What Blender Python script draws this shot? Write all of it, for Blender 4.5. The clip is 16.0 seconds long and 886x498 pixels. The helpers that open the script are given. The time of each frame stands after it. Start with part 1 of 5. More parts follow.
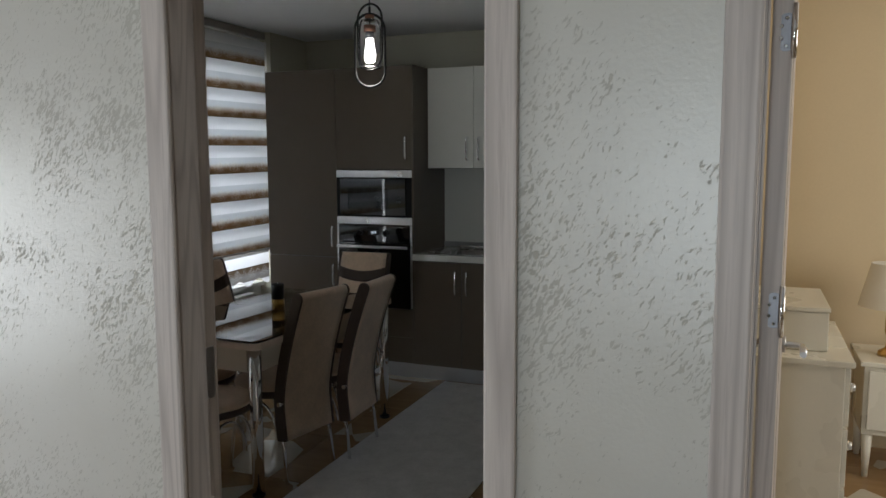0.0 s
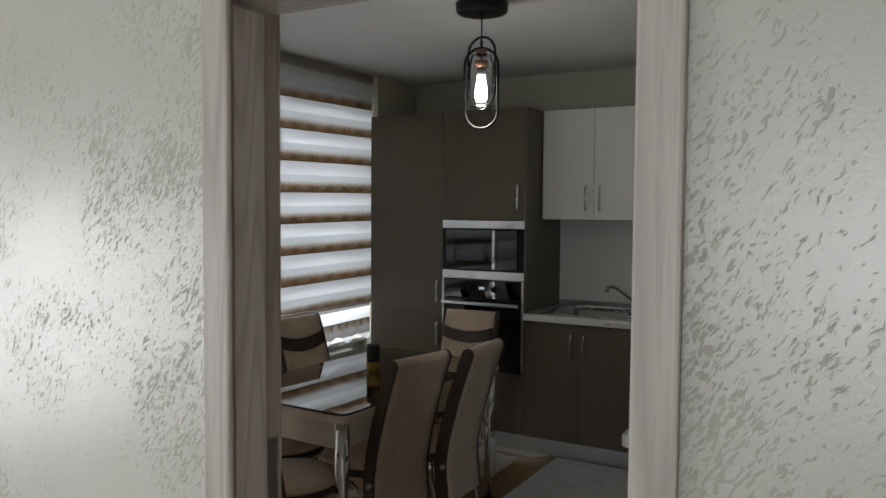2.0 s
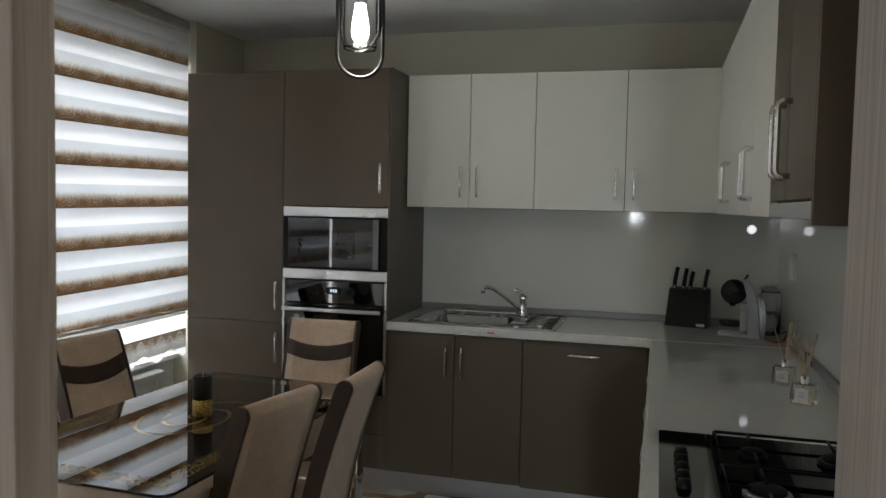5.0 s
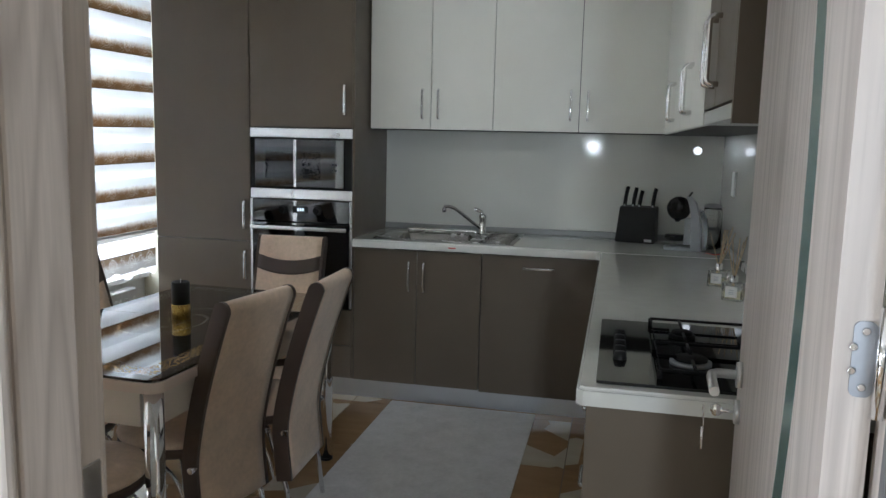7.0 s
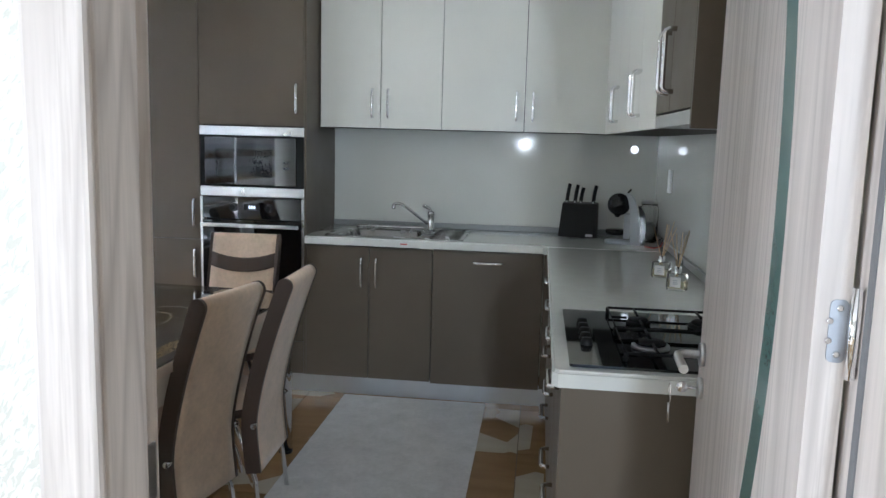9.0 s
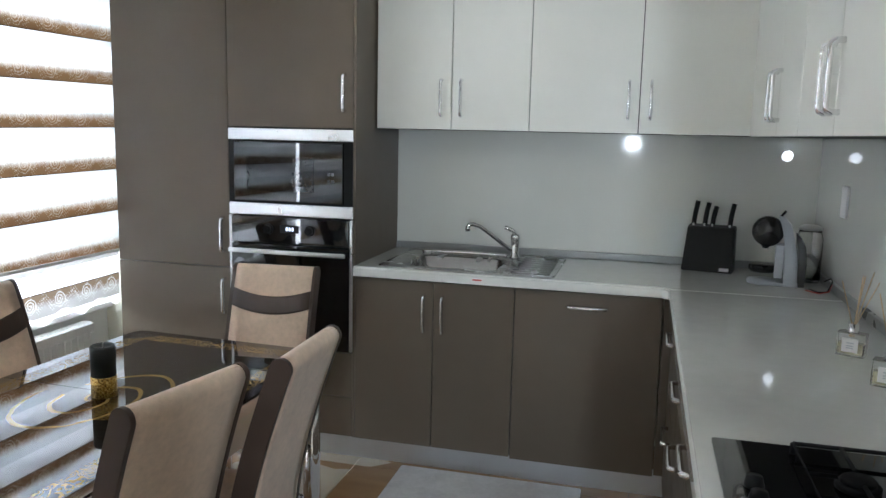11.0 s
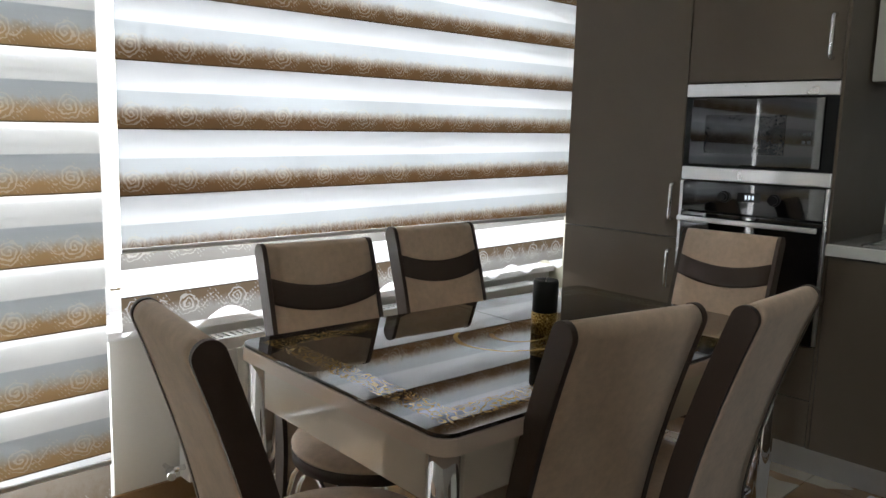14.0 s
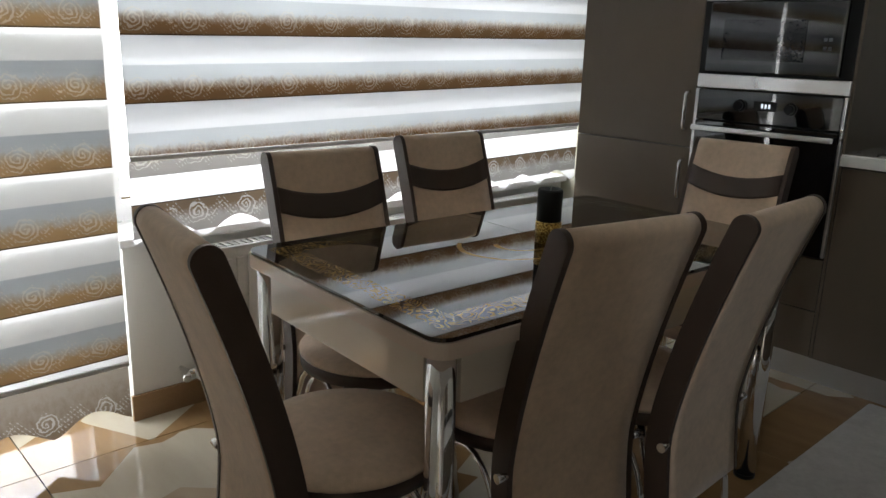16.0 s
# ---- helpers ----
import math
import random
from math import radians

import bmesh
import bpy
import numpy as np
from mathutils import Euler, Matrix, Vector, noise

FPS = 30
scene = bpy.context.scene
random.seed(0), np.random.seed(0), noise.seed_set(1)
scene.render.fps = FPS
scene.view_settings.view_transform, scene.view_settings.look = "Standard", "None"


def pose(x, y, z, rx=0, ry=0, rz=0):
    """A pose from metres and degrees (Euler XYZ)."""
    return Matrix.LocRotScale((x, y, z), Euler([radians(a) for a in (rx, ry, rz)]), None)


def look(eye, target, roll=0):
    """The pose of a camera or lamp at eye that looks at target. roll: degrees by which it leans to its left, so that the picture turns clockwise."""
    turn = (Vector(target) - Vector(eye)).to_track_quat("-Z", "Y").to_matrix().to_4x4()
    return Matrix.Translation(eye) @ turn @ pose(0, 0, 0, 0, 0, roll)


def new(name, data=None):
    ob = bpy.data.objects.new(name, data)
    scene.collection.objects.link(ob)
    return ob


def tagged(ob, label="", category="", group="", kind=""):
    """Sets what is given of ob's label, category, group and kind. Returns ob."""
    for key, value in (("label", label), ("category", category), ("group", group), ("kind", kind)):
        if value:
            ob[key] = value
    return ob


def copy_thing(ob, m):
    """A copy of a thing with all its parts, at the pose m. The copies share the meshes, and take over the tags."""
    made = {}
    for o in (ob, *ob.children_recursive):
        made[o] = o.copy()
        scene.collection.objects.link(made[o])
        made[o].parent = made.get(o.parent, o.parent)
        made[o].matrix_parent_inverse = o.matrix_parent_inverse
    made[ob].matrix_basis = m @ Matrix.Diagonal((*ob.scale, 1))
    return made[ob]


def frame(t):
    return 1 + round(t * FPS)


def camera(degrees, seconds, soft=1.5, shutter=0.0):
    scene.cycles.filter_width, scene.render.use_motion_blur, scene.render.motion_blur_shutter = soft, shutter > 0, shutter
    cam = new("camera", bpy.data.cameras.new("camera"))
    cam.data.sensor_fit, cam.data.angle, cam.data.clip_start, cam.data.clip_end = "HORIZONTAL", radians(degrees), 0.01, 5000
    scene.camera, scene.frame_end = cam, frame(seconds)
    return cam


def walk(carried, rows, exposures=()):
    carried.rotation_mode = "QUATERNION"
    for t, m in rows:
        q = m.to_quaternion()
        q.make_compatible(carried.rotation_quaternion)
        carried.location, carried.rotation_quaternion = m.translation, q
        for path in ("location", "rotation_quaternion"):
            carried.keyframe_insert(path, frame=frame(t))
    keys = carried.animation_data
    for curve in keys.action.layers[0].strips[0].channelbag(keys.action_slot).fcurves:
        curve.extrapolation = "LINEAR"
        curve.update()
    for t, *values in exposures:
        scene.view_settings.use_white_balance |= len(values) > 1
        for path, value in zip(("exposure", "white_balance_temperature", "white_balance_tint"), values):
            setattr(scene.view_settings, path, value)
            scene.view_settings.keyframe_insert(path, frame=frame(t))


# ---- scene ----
cam = camera(59.7, 16.0)
PATH = [
    (0, (3.383, -5.52, 1.556), (2.649, -3.674, 1.328), -0.2),
    (0.5, (3.353, -5.5, 1.564), (2.443, -3.734, 1.336), -0.2),
    (1, (3.303, -5.385, 1.562), (2.345, -3.645, 1.331), 0.1),
    (1.5, (3.263, -5.215, 1.567), (2.287, -3.483, 1.345), 0.1),
    (2, (3.18, -5.091, 1.561), (2.186, -3.359, 1.458), 0.4),
    (2.5, (3.049, -4.952, 1.563), (2.041, -3.225, 1.539), 0.4),
    (3, (2.936, -4.783, 1.554), (1.933, -3.053, 1.575), 0.5),
    (3.5, (2.864, -4.572, 1.548), (1.876, -2.834, 1.582), 0.7),
    (4, (2.778, -4.463, 1.531), (1.906, -2.663, 1.523), 1.0),
    (4.5, (2.638, -4.395, 1.529), (1.929, -2.528, 1.466), 1.2),
    (5, (2.539, -4.362, 1.511), (2.005, -2.442, 1.398), 1.2),
    (5.2, (2.518, -4.35, 1.505), (2.012, -2.424, 1.373), 1.2),
    (7.5, (2.590, -4.63, 1.429), (2.196, -2.695, 1.137), 1.3),
    (8, (2.549, -4.702, 1.454), (2.228, -2.753, 1.157), 1.3),
    (8.5, (2.501, -4.769, 1.442), (2.268, -2.805, 1.161), 1.6),
    (11, (2.403, -3.724, 1.486), (1.911, -1.808, 1.188), 1.3),
    (11.5, (2.378, -3.576, 1.46), (1.696, -1.718, 1.171), 1.4),
    (12, (2.324, -3.526, 1.397), (1.293, -1.837, 1.107), 1.6),
    (12.5, (2.284, -3.53, 1.343), (1.037, -1.993, 1.053), 1.8),
    (13, (2.263, -3.55, 1.314), (0.893, -2.122, 1.025), 1.6),
    (13.5, (2.268, -3.549, 1.293), (0.847, -2.173, 0.996), 1.6),
    (14, (2.242, -3.551, 1.258), (0.818, -2.178, 0.965), 1.6),
    (14.5, (2.255, -3.534, 1.255), (0.822, -2.186, 0.895), 1.6),
    (15, (2.259, -3.53, 1.258), (0.835, -2.203, 0.798), 1.6),
    (15.5, (2.26, -3.536, 1.255), (0.843, -2.215, 0.756), 1.7),
    (16, (2.273, -3.527, 1.254), (0.854, -2.217, 0.735), 1.6),
]
EXPOSURES = ((0, -0.38, 6100, 10), (1.5, -0.2, 6200, 10), (3, -0.02, 6400, 10), (4, 0.2, 6350, 10), (5, 0.46, 6350, 10), (7.5, 1.25, 5750, 9), (8, 1.4, 5700, 9), (8.5, 1.48, 5600, 9), (11, 1.68, 5750, 9), (12, 1.52, 5850, 9), (12.5, 1.3, 6100, 10), (13, 1.03, 6300, 10), (14, 0.58, 6350, 10), (16, 0.33, 6450, 10))
walk(cam, [(t, look(eye, target, roll)) for t, eye, target, roll in PATH], EXPOSURES)


# ---- world, sun and large lights ----
world = bpy.data.worlds.new("sky")
scene.world = world
world.use_nodes = True
wn = world.node_tree.nodes
sky = wn.new("ShaderNodeTexSky")
sky.sky_type, sky.sun_disc = "NISHITA", False
sky.sun_elevation, sky.sun_rotation = radians(42), radians(-70)
wn["Background"].inputs[1].default_value = 0.12
world.node_tree.links.new(sky.outputs[0], wn["Background"].inputs[0])


def lamp_area(name, m, w, h, power, colour):
    d = bpy.data.lights.new(name, "AREA")
    d.shape, d.size, d.size_y, d.energy, d.color = "RECTANGLE", w, h, power, colour
    ob = new(name, d)
    ob.matrix_world = m
    return ob


WIN_POWER = 54.0
lamp_area("window_daylight", look((-0.62, -1.6, 1.55), (2, -1.6, 1.4)), 2.0, 1.8, WIN_POWER, (0.95, 0.98, 1.0))
lamp_area("balcony_daylight", look((-0.62, -3.2, 1.2), (2, -3.2, 1.1)), 0.9, 2.2, WIN_POWER * 0.5, (0.95, 0.98, 1.0))
# Lamp added behind the camera for the hall wall's sheen; no window is known.
lamp_area("hall_window_daylight", look((3.17, -7.45, 1.30), (3.17, -4, 1.3)), 0.24, 1.0, 24.0, (0.90, 0.96, 1.0))
# Fixed stand-in for the moving camera torch, added for its glint on the splashback.
torch_lamp = lamp_area("hall_film_light", look((2.25, -5.9, 1.41), (2.42, 0, 1.41)), 0.085, 0.085, 1.4, (0.95, 0.98, 1.0))
torch_lamp.data.shape = "DISK"
# Out-of-view lamp added to brighten the bedroom; its wall has no window.
lamp_area("bedroom_daylight", look((5.9, -2.4, 1.5), (3.5, -2.2, 1.2)), 1.4, 1.4, 40.0, (1.0, 0.95, 0.86))
# Lamp added out of view at the left to brighten the hall walls.
lamp_area("hall_side_daylight", look((-1.16, -5.8, 0.95), (2, -5.3, 1.15)), 1.5, 1.4, 45.0, (0.97, 0.98, 1.0))


# ---- materials ----
class Nodes:
    """Short hand for building one material."""

    def __init__(self, name):
        self.m = bpy.data.materials.new(name)
        self.m.use_nodes = True
        self.t = self.m.node_tree
        self.bsdf = self.t.nodes["Principled BSDF"]
        self.out = self.t.nodes["Material Output"]

    def node(self, kind, **inputs):
        n = self.t.nodes.new("ShaderNode" + kind)
        for k, v in inputs.items():
            self.put(n.inputs[k.replace("_", " ")], v)
        return n

    def put(self, socket, v):
        if isinstance(v, bpy.types.NodeSocket):
            self.t.links.new(v, socket)
        elif isinstance(v, (tuple, list)) and len(v) == 3 and socket.type == "RGBA":
            socket.default_value = (*v, 1)
        else:
            socket.default_value = v

    def math(self, op, a, b=0.0, c=0.0):
        n = self.t.nodes.new("ShaderNodeMath")
        n.operation = op
        for s, v in zip(n.inputs, (a, b, c)):
            self.put(s, v)
        return n.outputs[0]

    def coord(self, which="Object"):
        return self.node("TexCoord").outputs[which]

    def scaled(self, vec, s):
        return self.node("Mapping", Vector=vec, Scale=s).outputs[0]

    def noise(self, vec, scale, detail=4.0, rough=0.55):
        return self.node("TexNoise", Vector=vec, Scale=scale, Detail=detail, Roughness=rough).outputs[0]

    def ramp(self, fac, *stops):
        n = self.node("ValToRGB", Fac=fac)
        e = n.color_ramp.elements
        while len(e) < len(stops):
            e.new(0.5)
        for el, (p, c) in zip(e, stops):
            el.position = p
            el.color = (*c, 1) if isinstance(c, (tuple, list)) else (c, c, c, 1)
        return n.outputs[0]

    def mix(self, fac, a, b):
        n = self.t.nodes.new("ShaderNodeMix")
        n.data_type = "RGBA"
        self.put(n.inputs[0], fac)
        self.put(n.inputs[6], a)
        self.put(n.inputs[7], b)
        return n.outputs[2]

    def bump(self, height, strength, dist=0.001):
        self.put(self.bsdf.inputs["Normal"], self.node("Bump", Height=height, Strength=strength, Distance=dist).outputs[0])

    def set(self, **inputs):
        for k, v in inputs.items():
            self.put(self.bsdf.inputs[k.replace("_", " ")], v)
        return self


def shade(c, f):
    return tuple(min(1.0, x * f) for x in c)


def plain(name, base, rough=0.5, metal=0.0, scale=30.0, var=0.08, bump=0.05, coat=0.0, rvar=0.08):
    """A paint, plastic or metal with a little unevenness at two scales."""
    n = Nodes(name)
    co = n.coord()
    big, fine = n.noise(co, scale * 0.12, 3), n.noise(co, scale * 4, 3)
    f = n.math("MULTIPLY_ADD", fine, 0.4, n.math("MULTIPLY", big, 0.6))
    col = n.mix(n.math("MULTIPLY_ADD", n.math("SUBTRACT", f, 0.5), 2.2, 0.5), shade(base, 1 - var), shade(base, 1 + var))
    r = n.math("MULTIPLY_ADD", n.math("SUBTRACT", big, 0.5), rvar * 2, rough)
    n.set(Base_Color=col, Roughness=r, Metallic=metal, Coat_Weight=coat)
    n.put(n.bsdf.inputs["Coat Roughness"], 0.05)
    if bump:
        n.bump(fine, bump)
    return n.m


def wood(name, dark, light, stretch=(30, 30, 1.2), rough=0.45):
    n = Nodes(name)
    v = n.scaled(n.coord(), stretch)
    wob = n.noise(v, 1.0, 6, 0.6)
    fine = n.noise(n.scaled(n.coord(), tuple(s * 6 for s in stretch)), 1.0, 4)
    f = n.math("MULTIPLY_ADD", fine, 0.45, n.math("MULTIPLY", wob, 0.6))
    col = n.ramp(f, (0.3, dark), (0.47, shade(light, 0.88)), (0.62, light), (0.8, shade(light, 1.1)))
    # cathedral arches: wavy growth rings cut along the length
    slow = n.scaled(n.coord(), tuple(s / 5 for s in stretch))
    ring = n.math("FRACT", n.math("MULTIPLY", n.noise(slow, 0.7, 2, 0.4), 26.0))
    arch = n.ramp(ring, (0.0, 0.95), (0.22, 0.0), (0.70, 0.0), (1.0, 0.95))
    col = n.mix(n.math("MULTIPLY", arch, fine), col, shade(dark, 0.8))
    n.set(Base_Color=col, Roughness=n.math("MULTIPLY_ADD", fine, 0.2, rough - 0.1))
    n.bump(f, 0.25, 0.0015)
    return n.m


def fabric(name, base, rough=0.9, sheen=0.3):
    n = Nodes(name)
    co = n.coord()
    weave = n.noise(co, 420, 2)
    big = n.math("MULTIPLY_ADD", n.noise(co, 60, 3), 0.4, n.math("MULTIPLY", n.noise(co, 9, 4), 0.6))
    col = n.mix(n.math("MULTIPLY_ADD", n.math("SUBTRACT", big, 0.5), 1.7, n.math("MULTIPLY_ADD", weave, 0.3, 0.35)), shade(base, 0.74), shade(base, 1.22))
    n.set(Base_Color=col, Roughness=rough, Sheen_Weight=sheen)
    n.bump(weave, 0.35, 0.0008)
    return n.m


def wall_silver():
    """Pearl plaster with short silvery flecks in drifts."""
    n = Nodes("pearl_plaster")
    co = n.coord()
    warp = n.node("TexNoise", Vector=co, Scale=30.0, Detail=2.0).outputs["Color"]
    add = n.node("VectorMath")
    add.operation = "MULTIPLY_ADD"
    n.put(add.inputs[0], warp)
    n.put(add.inputs[1], (0.022, 0.022, 0.022))
    n.put(add.inputs[2], co)
    turned = n.node("Mapping", Vector=add.outputs[0], Rotation=(0, 0.95, 0)).outputs[0]
    vec = n.scaled(turned, (58, 58, 200))
    fl = n.noise(vec, 1.0, 2, 0.5)
    drift = n.noise(co, 3.0, 4)
    thr = n.math("MULTIPLY_ADD", drift, -0.90, 1.068)
    fleck = n.ramp(n.math("MULTIPLY_ADD", n.math("SUBTRACT", fl, thr), 14.0, 0.3), (0.0, 0.0), (1.0, 1.0))
    soft = n.noise(co, 3.5, 5)
    base = n.mix(soft, (0.60, 0.585, 0.52), (0.70, 0.69, 0.64))
    bare = n.math("SUBTRACT", 1.0, fleck)
    n.set(Base_Color=n.mix(n.math("MULTIPLY", fleck, 0.75), base, (0.49, 0.48, 0.425)), Metallic=n.math("MULTIPLY", bare, 0.12),
          Specular_IOR_Level=n.math("MULTIPLY_ADD", bare, 0.45, 0.1), Specular_Tint=(0.90, 0.96, 1.0),
          Roughness=n.math("MULTIPLY_ADD", fleck, 0.3, n.math("MULTIPLY_ADD", soft, 0.10, 0.31)))
    n.bump(n.math("MULTIPLY_ADD", fleck, -0.6, n.noise(co, 90, 4)), 0.30, 0.002)
    return n.m


PERIOD = 0.196


def blind_fabric(name, z0, period, dark, grey, pale, passes, glow=((0.575, 1.0), (0.63, 1.0), (0.80, 0.72), (1.0, 0.60))):
    """Day and night cloth: brown scroll bands that fade upward to grey, then a sheer white band with a crisp edge.
    passes: the light let through by the brown, the grey and the white part; glow: how that of the white part runs over it."""
    n = Nodes(name)
    co = n.coord()
    sep = n.node("SeparateXYZ", Vector=co)
    y, z = sep.outputs[1], sep.outputs[2]
    # the bands tilt a little to fit their place in the camera's view
    level = n.math("MULTIPLY_ADD", n.math("ADD", y, 1.6), -0.015, z)
    f = n.math("FRACT", n.math("DIVIDE", n.math("SUBTRACT", level, z0), period))
    v = n.math("MULTIPLY", n.math("SUBTRACT", f, 0.24), period)
    u = n.math("MULTIPLY", n.math("SUBTRACT", n.math("FRACT", n.math("DIVIDE", y, 0.170)), 0.5), 0.170)
    # a rose of uneven petals
    bent = n.node("SeparateColor", Color=n.node("TexNoise", Vector=co, Scale=48.0, Detail=2.0).outputs["Color"])
    ru = n.math("MULTIPLY_ADD", n.math("SUBTRACT", bent.outputs[0], 0.5), 0.022, u)
    rv = n.math("MULTIPLY_ADD", n.math("SUBTRACT", bent.outputs[1], 0.5), 0.022, v)
    r = n.math("SQRT", n.math("ADD", n.math("MULTIPLY", ru, ru), n.math("MULTIPLY", rv, rv)))
    ang = n.math("DIVIDE", n.math("ARCTAN2", rv, ru), 2 * math.pi)
    spiral = n.math("FRACT", n.math("ADD", n.math("MULTIPLY", r, 78.0), ang))
    line = n.math("LESS_THAN", n.math("ABSOLUTE", n.math("SUBTRACT", spiral, 0.5)), 0.20)
    rose = n.math("MULTIPLY", line, n.math("LESS_THAN", r, 0.036))
    # a stem that swings along the band, with leaves beside it
    stem_at = n.math("MULTIPLY", n.math("COSINE", n.math("MULTIPLY", y, 2 * math.pi / 0.085)), 0.020)
    stem = n.math("LESS_THAN", n.math("ABSOLUTE", n.math("SUBTRACT", v, stem_at)), 0.0028)
    stem = n.math("MULTIPLY", stem, n.math("GREATER_THAN", n.noise(co, 45.0, 2), 0.5))
    u2 = n.math("SUBTRACT", n.math("FRACT", n.math("DIVIDE", n.math("ADD", y, n.math("MULTIPLY", v, 0.8)), 0.0136)), 0.5)
    v2 = n.math("SUBTRACT", n.math("FRACT", n.math("DIVIDE", n.math("SUBTRACT", v, n.math("MULTIPLY", y, 0.5)), 0.0170)), 0.5)
    leaf = n.math("LESS_THAN", n.math("ADD", n.math("MULTIPLY", n.math("ABSOLUTE", u2), 2.4), n.math("ABSOLUTE", v2)), 0.40)
    near = n.math("LESS_THAN", n.math("ABSOLUTE", n.math("SUBTRACT", v, stem_at)), 0.026)
    out = n.math("MULTIPLY", n.math("GREATER_THAN", r, 0.035), n.math("LESS_THAN", r, 0.088))
    pat = n.math("MAXIMUM", rose, n.math("MULTIPLY", out, n.math("MAXIMUM", stem, n.math("MULTIPLY", leaf, near))))
    frayed = n.math("SUBTRACT", n.noise(n.scaled(co, (1, 55, 30)), 1.0, 5, 0.65), 0.5)
    edge = n.math("ADD", f, n.math("MULTIPLY", frayed, 0.26))
    # 0 in the brown, 1 in the grey; the white band begins sharply
    to_grey = n.ramp(edge, (0.17, 0.0), (0.27, 0.55), (0.36, 1.0))
    white = n.ramp(f, (0.560, 0.0), (0.575, 1.0))
    rib = n.math("MULTIPLY", n.noise(n.scaled(co, (1, 3, 420)), 1.0, 2), 0.35)
    base = n.mix(white, n.mix(to_grey, dark, n.mix(rib, grey, shade(grey, 0.8))), pale)
    hem = n.math("MULTIPLY", n.math("LESS_THAN", f, 0.018), 0.85)
    base = n.mix(hem, base, shade(dark, 0.25))
    col = n.mix(n.math("MULTIPLY", pat, n.math("MULTIPLY_ADD", white, -0.40, 0.60)), base, (0.72, 0.69, 0.62))
    lit = n.mix(white, n.mix(to_grey, (passes[0],) * 3, (passes[1],) * 3), n.ramp(f, *((p, passes[2] * g) for p, g in glow)))
    lit = n.math("ADD", n.node("SeparateColor", Color=lit).outputs[0], n.math("MULTIPLY", pat, n.math("MULTIPLY_ADD", white, -0.12, 0.10)))
    weave = n.noise(n.scaled(co, (1, 900, 300)), 1.0, 2)
    n.t.nodes.remove(n.bsdf)
    d = n.node("BsdfDiffuse", Color=col)
    tr = n.node("BsdfTranslucent", Color=n.mix(n.math("MULTIPLY", weave, 0.2), n.mix(n.math("MULTIPLY", white, 0.6), col, (0.95, 0.95, 0.95)), (0.75, 0.76, 0.78)))
    mx = n.node("MixShader", Fac=lit)
    n.t.links.new(d.outputs[0], mx.inputs[1])
    n.t.links.new(tr.outputs[0], mx.inputs[2])
    n.t.links.new(mx.outputs[0], n.out.inputs[0])
    return n.m


def table_glass():
    """Dark printed glass with gold scroll work."""
    n = Nodes("printed_table_glass")
    co = n.coord()
    sep = n.node("SeparateXYZ", Vector=co)
    x, y = sep.outputs[0], sep.outputs[1]
    # border band along the edge
    ex = n.math("SUBTRACT", 0.385, n.math("ABSOLUTE", x))
    ey = n.math("SUBTRACT", 0.655, n.math("ABSOLUTE", y))
    e = n.math("MINIMUM", ex, ey)
    border = n.math("LESS_THAN", n.math("ABSOLUTE", n.math("SUBTRACT", e, 0.075)), 0.032)
    sc = n.node("TexNoise", Vector=co, Scale=26.0, Detail=1.0).outputs[0]
    curls = n.math("LESS_THAN", n.math("ABSOLUTE", n.math("SUBTRACT", n.math("FRACT", n.math("MULTIPLY", sc, 9.0)), 0.5)), 0.20)
    # medallion in the middle
    xx, yy = n.math("MULTIPLY", x, 1.5), n.math("MULTIPLY", y, 1.0)
    r = n.math("SQRT", n.math("ADD", n.math("MULTIPLY", xx, xx), n.math("MULTIPLY", yy, yy)))
    ang = n.math("DIVIDE", n.math("ARCTAN2", yy, xx), 2 * math.pi)
    sp = n.math("FRACT", n.math("ADD", n.math("MULTIPLY", r, 9.0), n.math("MULTIPLY", ang, 2.0)))
    wob = n.math("MULTIPLY", n.math("SUBTRACT", n.noise(co, 5.0, 2), 0.5), 0.5)
    thin = n.math("LESS_THAN", n.math("ABSOLUTE", n.math("SUBTRACT", n.math("FRACT", n.math("ADD", sp, wob)), 0.5)), 0.07)
    thin = n.math("MULTIPLY", thin, n.math("GREATER_THAN", n.noise(co, 4.0, 1), 0.40))
    med = n.math("MULTIPLY", thin, n.math("LESS_THAN", r, 0.28))
    gold = n.math("MAXIMUM", n.math("MULTIPLY", border, curls), med)
    base = n.mix(n.noise(co, 6, 4), (0.010, 0.007, 0.005), (0.035, 0.022, 0.014))
    n.set(Base_Color=n.mix(gold, base, (0.30, 0.195, 0.065)), Roughness=0.018, Coat_Weight=0.4, IOR=1.62)
    n.put(n.bsdf.inputs["Coat Roughness"], 0.02)
    return n.m


